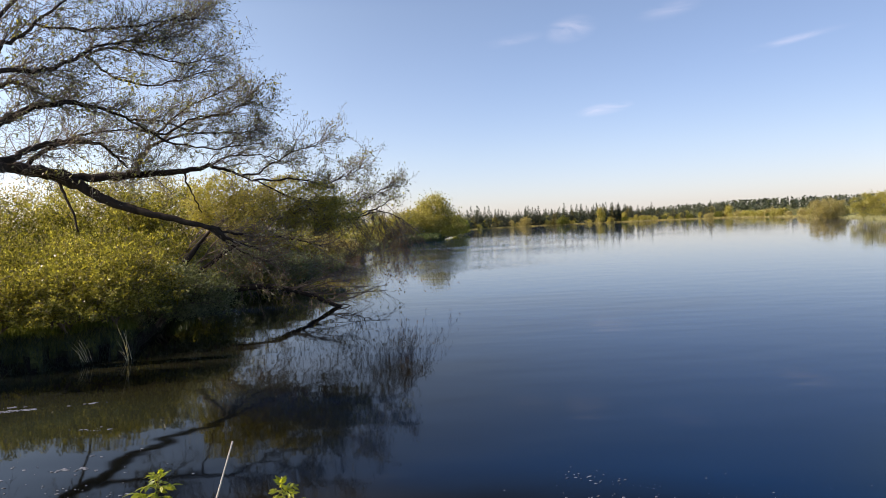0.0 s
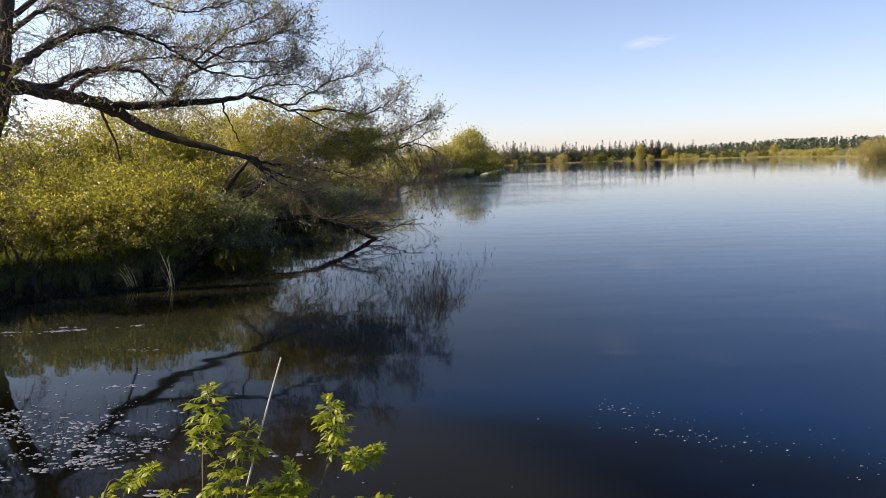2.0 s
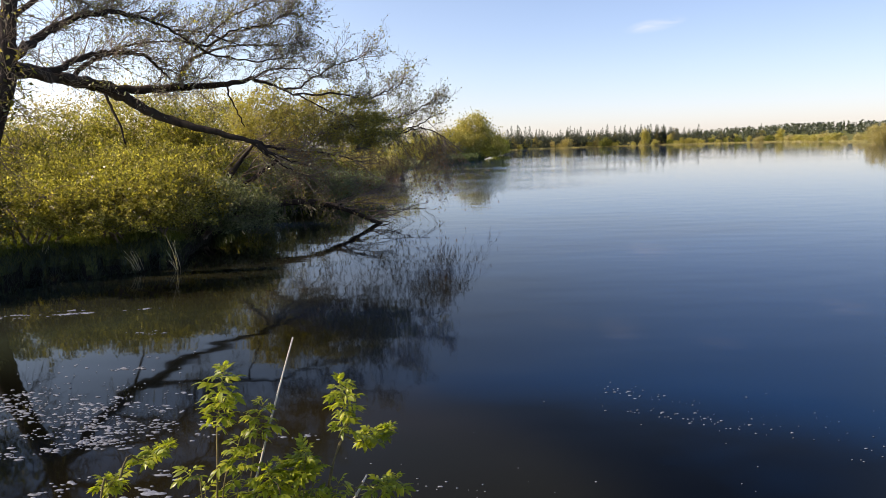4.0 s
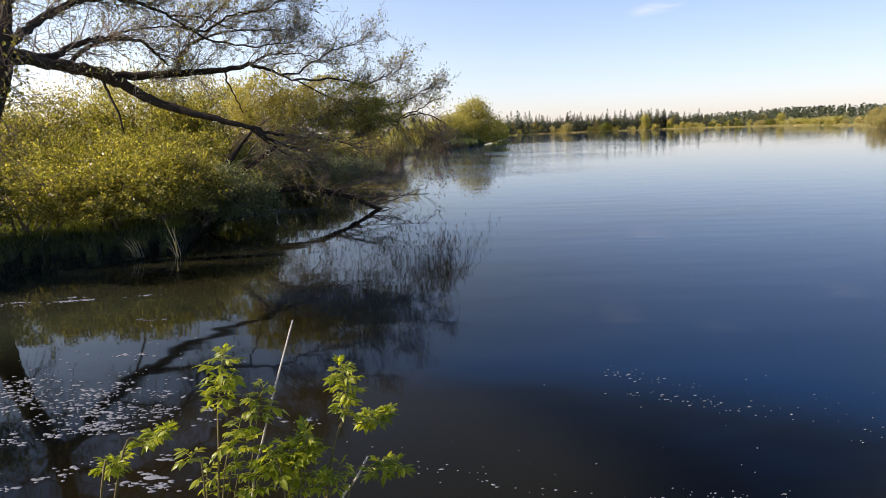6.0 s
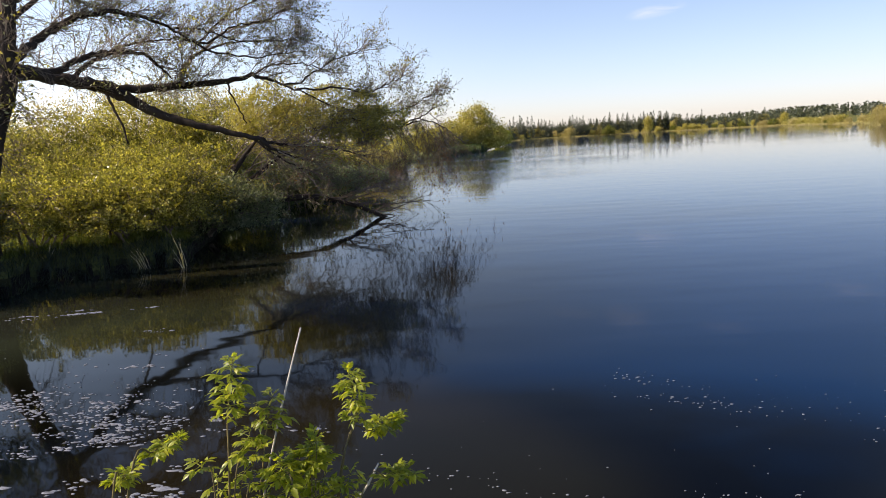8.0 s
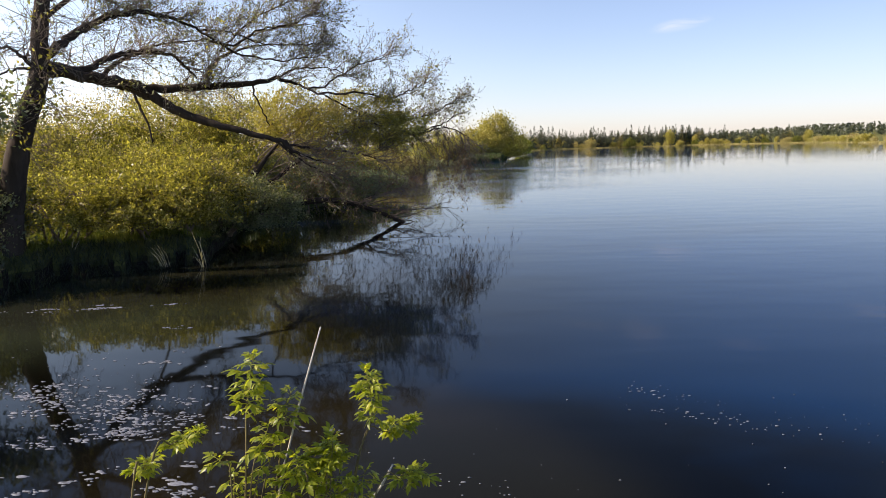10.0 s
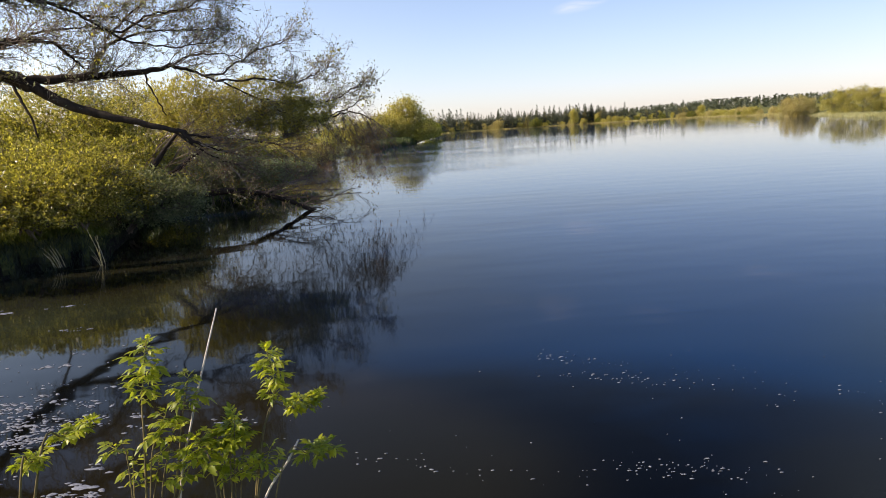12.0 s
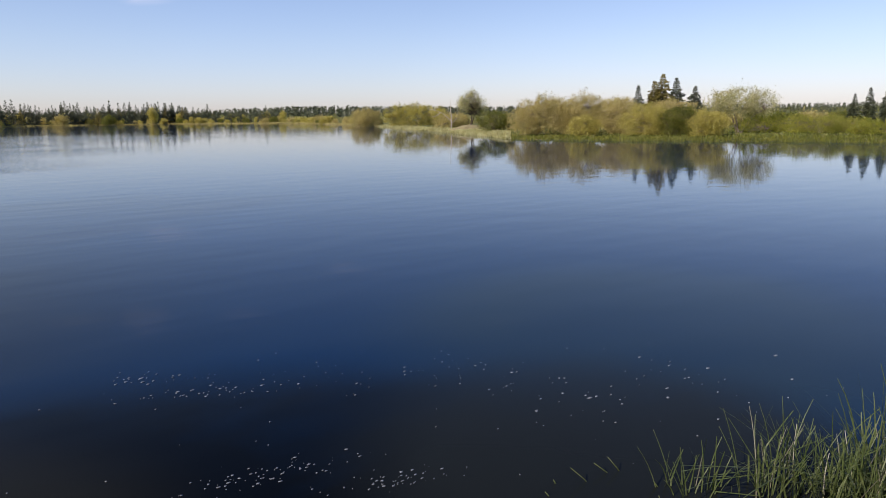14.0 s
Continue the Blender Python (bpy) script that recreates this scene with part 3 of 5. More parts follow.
# ---- the leaning willow on the bank ----
def grow(geo, tips, start, way, length, radius, level, rng, droop=0.0, kids=(6, 4), shrink=0.45):
    """A branch and its side twigs; the last ones leave their points in tips."""
    n = 5 if level else 4
    seg = length / (n - 1)
    p = np.array(start, float)
    d = unit(np.array(way, float))
    line = [p.copy()]
    for i in range(n - 1):
        d = unit(d + rng.standard_normal(3) * 0.17 + np.array([0, 0, -droop * 0.25 + 0.05]))
        p = p + d * seg
        line.append(p.copy())
    line = np.array(line)
    tube(geo, line, radius, radius * 0.35, 5 if radius > 0.02 else 3)
    if level == 0:
        tips.append(line[1:])
        return
    for k in range(kids[len(kids) - level]):
        t = rng.uniform(0.15, 1.0)
        at = line[0] * 0
        q = t * (n - 1)
        i0 = min(int(q), n - 2)
        at = line[i0] + (line[i0 + 1] - line[i0]) * (q - i0)
        dd = unit(line[i0 + 1] - line[i0])
        side = unit(np.cross(dd, rng.standard_normal(3)))
        wayk = dd * 0.75 + side * rng.uniform(0.5, 1.0)
        grow(geo, tips, at, wayk, length * shrink * rng.uniform(0.7, 1.3), max(radius * 0.5 * (1.15 - 0.5 * t), 0.0038), level - 1, rng, droop, kids, shrink)


def build_willow():
    rng = np.random.default_rng(11)
    base = on_ground(-37.81, 15.19)
    w = thing("leaning_willow_tree", base, "old dark willow on the bank reaching low over the water", "tree")
    o = np.array(base)
    trunk = Geo()
    line = smooth_line([(-9.31, 12.00, float(base.z) - 0.3), (-9.21, 12.05, 1.2), (-8.99, 12.1, 2.21), (-8.93, 12.16, 2.52), (-8.77, 12.21, 3.01), (-8.56, 12.27, 3.52), (-8.49, 12.33, 3.92), (-8.49, 12.39, 4.43), (-8.42, 12.44, 4.94), (-8.35, 12.5, 5.44), (-8.37, 12.90, 6.84), (-8.35, 13.40, 8.44)], 5)
    tube(trunk, line[:6] - o, 0.30, 0.22, 12, 0.03, rng)
    tube(trunk, line[5:] - o, 0.22, 0.09, 12, 0.03, rng)
    part("trunk", trunk.mesh("trunk", M_BARK), w, "furrowed dark brown trunk")
    limbs = [
        ("main", [(-8.48, 12.3, 3.82), (-8.76, 13.6, 3.9), (-9.14, 14.8, 3.94), (-9.34, 16.1, 3.97), (-9.35, 17.1, 3.96)], 0.14, 0.145),
        ("low", [(-9.41, 17.0, 3.98), (-8.88, 17.1, 3.68), (-8.25, 17.2, 3.28), (-7.39, 17.3, 2.94), (-6.51, 17.4, 2.7), (-5.76, 17.5, 2.46)], 0.155, 0.055),
        ("tangle", [(-5.83, 17.5, 2.49), (-5.44, 17.8, 2.16), (-4.95, 18.1, 1.93), (-4.43, 18.4, 1.71)], 0.055, 0.014),
        ("tangle", [(-5.79, 17.5, 2.48), (-5.23, 18.13, 2.27), (-4.33, 18.77, 2.14), (-3.38, 19.4, 1.85)], 0.045, 0.012),
        ("tangle", [(-5.91, 17.5, 2.51), (-5.57, 17.73, 2.14), (-5.15, 17.97, 1.8), (-4.55, 18.2, 1.5)], 0.035, 0.012),
        ("level", [(-9.42, 17.1, 3.99), (-8.47, 17.32, 3.84), (-7.54, 17.53, 3.9), (-6.45, 17.75, 3.95), (-5.93, 17.97, 4.06), (-5.49, 18.18, 3.96), (-4.97, 18.4, 3.72)], 0.12, 0.02),
        ("high", [(-8.38, 12.45, 4.09), (-8.21, 12.92, 4.49), (-8.08, 13.39, 4.78), (-7.87, 13.86, 5.01), (-7.54, 14.32, 5.13), (-7.33, 14.79, 5.14), (-7.1, 15.26, 5.1), (-6.92, 15.73, 4.97), (-6.73, 16.2, 4.78)], 0.085, 0.02),
        ("back", [(-8.72, 13.6, 3.88), (-8.58, 14.17, 4.08), (-8.46, 14.74, 4.34), (-8.29, 15.31, 4.49), (-8.03, 15.89, 4.56), (-7.85, 16.46, 4.49), (-7.83, 17.03, 4.29), (-7.87, 17.6, 4.1)], 0.075, 0.02),
        ("back", [(-9.54, 16.0, 4.04), (-9.43, 16.33, 4.33), (-9.32, 16.67, 4.54), (-9.17, 17.0, 4.72), (-8.86, 17.33, 4.93), (-8.33, 17.67, 5.06), (-7.65, 18.0, 5.16)], 0.06, 0.015),
        ("spur", [(-7.55, 17.4, 3.92), (-7.48, 17.48, 4.27), (-7.27, 17.57, 4.56), (-6.78, 17.65, 4.9), (-6.53, 17.73, 5.12), (-5.92, 17.82, 5.3), (-5.01, 17.9, 5.42)], 0.06, 0.012),
        ("end", [(-4.97, 18.4, 3.72), (-4.38, 18.7, 3.42), (-3.71, 19.0, 2.96), (-3.01, 19.3, 2.64), (-2.41, 19.6, 2.65), (-1.84, 19.9, 2.84), (-1.4, 20.2, 3.1)], 0.022, 0.013),
        ("end", [(-3.34, 19.5, 2.73), (-2.59, 19.77, 2.57), (-1.89, 20.05, 2.74), (-1.26, 20.33, 2.59), (-1.04, 20.6, 2.34)], 0.03, 0.01),
        ("tip", [(-3.87, 19.1, 3.16), (-3.01, 19.4, 3.0), (-2.3, 19.7, 3.06), (-1.76, 20.0, 3.28), (-1.3, 20.3, 3.58)], 0.025, 0.009),
        ("tip", [(-5.13, 18.2, 3.83), (-4.79, 18.4, 3.87), (-4.31, 18.6, 4.19), (-3.88, 18.8, 4.44), (-3.3, 19.0, 4.61), (-3.1, 19.2, 4.68)], 0.03, 0.009),
        ("tip", [(-4.9, 18.4, 3.69), (-3.84, 18.75, 3.7), (-3.13, 19.1, 3.55), (-2.57, 19.45, 3.8), (-2.17, 19.8, 3.98)], 0.03, 0.009),
        ("tip", [(-6.0, 18.0, 4.05), (-5.56, 18.25, 4.31), (-4.99, 18.5, 4.38), (-4.52, 18.75, 4.31), (-4.02, 19.0, 4.1)], 0.028, 0.009),
        ("tip", [(-6.82, 16.4, 4.81), (-6.32, 16.8, 4.53), (-5.64, 17.2, 4.44), (-5.09, 17.6, 4.51), (-4.72, 18.0, 4.61)], 0.03, 0.009),
        ("tip", [(-7.09, 17.5, 4.64), (-6.38, 17.68, 4.89), (-5.57, 17.85, 4.9), (-5.0, 18.02, 4.93), (-4.75, 18.2, 4.97)], 0.028, 0.009),
        ("tip", [(-7.13, 16.2, 5.06), (-6.62, 16.47, 5.06), (-6.1, 16.73, 4.9), (-5.55, 17.0, 4.7)], 0.03, 0.009),
        ("upper", [(-8.38, 12.5, 4.78), (-8.22, 13.22, 5.3), (-8.26, 13.95, 5.5), (-8.19, 14.68, 5.38), (-7.98, 15.4, 5.38)], 0.05, 0.014),
        ("upper", [(-8.2, 12.5, 5.58), (-8.08, 13.08, 6.0), (-8.02, 13.66, 6.37), (-7.91, 14.24, 6.88), (-7.68, 14.82, 7.41), (-7.56, 15.4, 7.96)], 0.05, 0.014),
        ("upper", [(-8.28, 12.5, 5.08), (-8.06, 12.99, 5.51), (-7.71, 13.47, 5.61), (-7.47, 13.96, 5.8), (-7.21, 14.45, 6.16), (-7.07, 14.94, 6.46), (-6.67, 15.42, 6.64), (-6.25, 15.91, 6.83), (-5.81, 16.4, 6.98)], 0.055, 0.012),
        ("upper", [(-7.95, 15.2, 6.18), (-7.32, 15.48, 6.52), (-6.75, 15.76, 6.53), (-6.33, 16.04, 6.43), (-5.76, 16.32, 6.34), (-5.45, 16.6, 6.5)], 0.03, 0.01),
        ("upper", [(-8.15, 12.5, 6.08), (-8.24, 13.4, 6.66), (-8.18, 14.3, 7.5), (-7.81, 15.2, 8.27)], 0.05, 0.016),
        ("upper", [(-8.28, 14.6, 6.9), (-7.63, 14.92, 6.82), (-6.93, 15.24, 6.9), (-6.19, 15.56, 7.08), (-5.54, 15.88, 7.22), (-5.33, 16.2, 7.29)], 0.03, 0.01),
        ("tip", [(-6.82, 15.8, 6.74), (-6.26, 16.07, 7.17), (-5.69, 16.33, 7.49), (-5.51, 16.6, 7.59)], 0.025, 0.009),
        ("tip", [(-7.08, 16.4, 4.87), (-6.54, 16.76, 4.81), (-5.9, 17.12, 5.18), (-5.31, 17.48, 5.33), (-4.86, 17.84, 5.64), (-4.77, 18.2, 5.73)], 0.03, 0.009),
        ("tip", [(-7.24, 17.6, 4.79), (-6.5, 17.8, 5.46), (-5.82, 18.0, 5.86), (-5.36, 18.2, 6.08)], 0.028, 0.009),
        ("tip", [(-7.76, 15.6, 6.47), (-7.42, 15.88, 6.08), (-6.78, 16.16, 5.85), (-6.09, 16.44, 5.95), (-5.57, 16.72, 6.21), (-5.31, 17.0, 6.44)], 0.028, 0.009),
        ("stub", [(-9.37, 17.05, 3.83), (-9.08, 16.98, 3.25), (-8.85, 16.9, 2.52)], 0.038, 0.022),
        ("stub", [(-6.56, 18.0, 3.94), (-6.4, 17.95, 3.42), (-6.13, 17.9, 2.91)], 0.026, 0.014),
        ("left", [(-8.56, 12.25, 3.81), (-8.67, 12.17, 3.99), (-8.85, 12.08, 4.16), (-9.13, 12.0, 4.22)], 0.04, 0.02),
        ("left", [(-8.62, 12.25, 3.8), (-8.8, 12.13, 3.83), (-9.01, 12.02, 3.73), (-9.26, 11.9, 3.6)], 0.028, 0.012),
    ]
    tufts = []
    for kind, pts, r0, r1 in limbs:
        g = Geo()
        ln = smooth_line(pts, 5)
        ln = ln + rng.standard_normal(ln.shape) * 0.018
        tube(g, ln - o, r0, r1, 9, 0.05, rng)
        limb = part("limb", g.mesh("limb", M_GREY if kind == "spur" else M_BARK), w)
        if kind == "stub":
            continue
        twig, dead, tips, rusty, bare = Geo(), Geo(), [], [], []
        total = np.linalg.norm(np.diff(ln, axis=0), axis=1).sum()
        count = max(3, int(total * {"main": 2.0, "low": 0.6, "tangle": 8.5, "level": 6.0, "high": 10.0, "back": 8.0, "spur": 7.0, "end": 11.0, "tip": 9.0, "upper": 9.5, "left": 8.0}[kind]))
        for k in range(count):
            t = rng.uniform(0.12 if kind != "main" else 0.0, 1.0) ** (0.8 if kind == "tip" else 1.0) * (len(ln) - 1)
            i = min(int(t), len(ln) - 2)
            at = ln[i] + (ln[i + 1] - ln[i]) * (t - i)
            d = unit(ln[i + 1] - ln[i])
            side = unit(np.cross(d, rng.standard_normal(3)))
            away = d * 0.8 + side * rng.uniform(0.4, 0.9) + np.array([0.25, 0.05, 0.2])
            droop, length = 0.0, rng.uniform(0.6, 1.25)
            store = tips
            if kind == "left":
                away = d * 0.6 + side + np.array([0, 0, 0.1])
            if kind == "tangle":
                away = d * 0.8 + side * 0.75 + np.array([0.3, 0.1, 0.0])
                droop, length = 0.3, rng.uniform(0.6, 1.3)
                store = rusty if rng.random() < 0.45 else tips
                if rng.random() < 0.33:
                    grow(dead, bare, at - o, away + d * 0.5, length, 0.022, 2, rng, 0.15, (5, 3))
                    continue
            if kind in ("high", "tip"):
                length *= 0.68
            if kind == "end":
                away = d * 0.8 + side * 0.6
                length *= 0.62
                if t > 0.4 * len(ln) and rng.random() < 0.6:
                    away, droop, store, length = d * 0.4 + side * 0.4 + np.array([0.2, 0, -0.9]), 1.3, rusty, rng.uniform(0.8, 1.6)
            grow(twig, store, at - o, away, length, min(max(r1 * 0.75, 0.011), 0.016), 2, rng, droop, (6, 4), 0.54)
        if twig.v:
            part("twig_spray", twig.mesh("twig_spray", M_TWIG), limb, "fine bare grey-brown twigs", kind="stuff")
        if dead.v:
            part("dead_spray", dead.mesh("dead_spray", M_GREY), limb, "tangle of pale dead twigs", kind="stuff")
        for store, size, keep, mat, axis, label in ((tips, 0.072, 0.34, M_WILLOW, (0.2, 0, 0.1), "sparse newly opened grey-green leaves"), (rusty, 0.07, 0.6, M_RUST, (0, 0, -0.5), "rusty half-dry drooping leaves")):
            if store:
                at = np.concatenate(store)
                at = at[rng.random(len(at)) < keep]
                fol = Geo()
                leaves(fol, at + rng.standard_normal(at.shape) * 0.02, size, rng, 0.42, axis, 0.8)
                part("leaf_spray", fol.mesh("leaf_spray", mat), limb, label, kind="stuff")
        tufts += [q[0] for q in tips]
    # bare shoots off the trunk
    twig, tips = Geo(), []
    for k in range(60):
        at = line[rng.integers(12, 44)]
        grow(twig, tips, at - o, rng.standard_normal(3) + np.array([0.5, 0, 0.1]), rng.uniform(0.5, 1.4), 0.011, 2, rng, 0.5, (5, 3))
    part("twig_spray", twig.mesh("twig_spray", M_TWIG), w, "bare shoots off the trunk", kind="stuff")
    # tufts of brighter leaves on short shoots
    tuft_geo = Geo()
    for k in range(60):
        src = tufts[rng.integers(len(tufts))] if k > 16 else line[rng.integers(14, 30)] - o + rng.standard_normal(3) * 0.25
        leaves(tuft_geo, src + rng.standard_normal((20, 3)) * 0.11, 0.085, rng, 0.5, (0, 0, -0.2), 0.9)
    part("bright_foliage", tuft_geo.mesh("bright_foliage", M_GOLD), w, "small tufts of bright yellow-green leaves", kind="stuff")


build_willow()


# ---- the limb that dips into the water ----
def build_dipping_limb():
    rng = np.random.default_rng(12)
    base = on_ground(-23.2, 18.6)
    w = thing("sunken_branch", base, "dark bare branch arching from the bank into the water", "branch")
    o = np.array(base)
    g = Geo()
    line = smooth_line([(base.x, base.y, base.z - 0.1), (-6.4, 18.1, 0.76), (-5.7, 18.7, 0.80), (-4.88, 19.4, 0.77), (-4.02, 19.9, 0.49), (-3.28, 20.34, 0.09), (-2.9, 20.6, -0.12)], 5)
    tube(g, line - o, 0.11, 0.05, 8, 0.06, rng)
    part("limb", g.mesh("limb", M_BARK), w)
    tw, tips = Geo(), []
    for k in range(15):
        at = line[rng.integers(17, 27)]
        grow(tw, tips, at - o, (rng.uniform(0.6, 1.3), rng.uniform(0.2, 0.9), rng.uniform(0.0, 0.6)), rng.uniform(1.2, 2.3), 0.022, 2, rng, 0.35, (5, 3), 0.42)
    for k in range(70):
        at = line[rng.integers(4, 24)]
        grow(tw, tips, at - o, (rng.uniform(-0.2, 0.5), rng.uniform(-0.4, 0.4), rng.uniform(-1, 0.7)), rng.uniform(0.3, 0.9), 0.008, 2, rng, 0.8, (4, 3), 0.5)
    # these leaves take a dark green that stands in for the thicket's shade
    lv = Geo()
    pts = np.concatenate(tips)
    pts = pts[rng.random(len(pts)) < 0.5]
    leaves(lv, pts, 0.06, rng, 0.4, (0, 0, -0.6), 0.8)
    part("foliage", lv.mesh("foliage", M_GREEN), w, "sparse drooping leaves, coloured dark green for shade", kind="stuff")
    part("twig_spray", tw.mesh("twig_spray", M_TWIG), w, "dark bare twigs touching the water", kind="stuff")


build_dipping_limb()


# ---- shrubs and broad-leaved trees ----
def shrub(name, base, blobs, clusters, per, leaf, mat, label, seed, category="bush", spread=0.28, stems=7, slim=0.5, stem_mat=None, stem_r=0.035, group="", stem_top=0.8, kids=True, spray=0.0, skirt=0.05):
    """A many-stemmed shrub: stems that fan out to leafy clusters on lumpy crowns. blobs: centre from the base, and radii."""
    rng = np.random.default_rng(seed)
    ob = thing(name, base, label, category, group)
    wood, fol = Geo(), Geo()
    vol = np.array([b[3] * b[4] * b[5] for b in blobs]) ** 0.8
    pick = rng.choice(len(blobs), clusters, p=vol / vol.sum())
    B = np.array(blobs, float)[pick]
    d = unit(rng.standard_normal((clusters, 3)))
    lump = 1 + 0.34 * waves(d + pick[:, None] * 3.0, 2.6, seed + 5)
    rad = (1 - 0.42 * rng.random(clusters) ** 1.6) * lump
    c = B[:, :3] + d * B[:, 3:] * rad[:, None]
    c = c[c[:, 2] > skirt]
    gaps = waves(c, 2.2 / max(0.6, spread * 3), seed + 9)
    c = c[gaps > -0.5]
    n = len(c)
    # stems
    heads = []
    for s in range(stems):
        goal = c[rng.integers(n)] * np.array([0.8, 0.8, stem_top])
        root = np.array([rng.uniform(-0.3, 0.3), rng.uniform(-0.3, 0.3), -0.15]) * (1 if stems > 2 else 0.2)
        mid = (root + goal) / 2 + np.array([0, 0, 0.18 * np.linalg.norm(goal)])
        ln = smooth_line([root, mid * 0.6 + root * 0.4, mid, goal], 4)
        tube(wood, ln, stem_r, stem_r * 0.3, 5, 0.05, rng)
        heads.append(ln[3:])
    heads = np.concatenate(heads)
    if kids:
        for q in c[:: max(1, n // 160)]:
            i = np.argmin(((heads - q) ** 2).sum(1) + 0.3 * np.abs(heads[:, 2] - q[2] * 0.7))
            tube(wood, smooth_line([heads[i], (heads[i] + q) / 2 + rng.standard_normal(3) * 0.08 * spread * 4, q], 2), stem_r * 0.3, stem_r * 0.1, 3)
    pts = np.repeat(c, per, 0)
    if spray:
        # leafy shoots: leaves strung along a short twig that points outwards and nods
        out = unit(c - np.array([0, 0, c[:, 2].mean() * 0.5]) + rng.standard_normal(c.shape) * 0.45 + np.array([0, 0, -0.12]))
        along = rng.random((n, per, 1)) * spray * rng.uniform(0.6, 1.4, (n, 1, 1))
        pts = (c[:, None, :] + out[:, None, :] * (along - 0.4 * spray) + rng.standard_normal((n, per, 3)) * spread * 0.36 - np.array([0, 0, 0.5]) * along ** 2).reshape(-1, 3)
        for q in range(0, n, 2):
            tube(wood, [c[q] - out[q] * spray * 0.6, c[q], c[q] + out[q] * spray * 0.5], 0.005, 0.002, 3)
    else:
        pts = pts + rng.standard_normal(pts.shape) * spread * rng.uniform(0.4, 1.0, (len(pts), 1))
    pts = pts[pts[:, 2] > skirt - 0.03]
    out = unit(pts - np.array([0, 0, pts[:, 2].mean() * 0.6]))
    leaves(fol, pts, leaf, rng, slim, out * 0.5 + np.array([0, 0, 0.1]), 0.9)
    part("stemwork" if stems > 2 else "trunk", wood.mesh("stemwork", stem_mat or M_TWIG), ob, kind="stuff" if stems > 2 else "")
    part("foliage", fol.mesh("foliage", mat), ob, kind="stuff")
    return ob


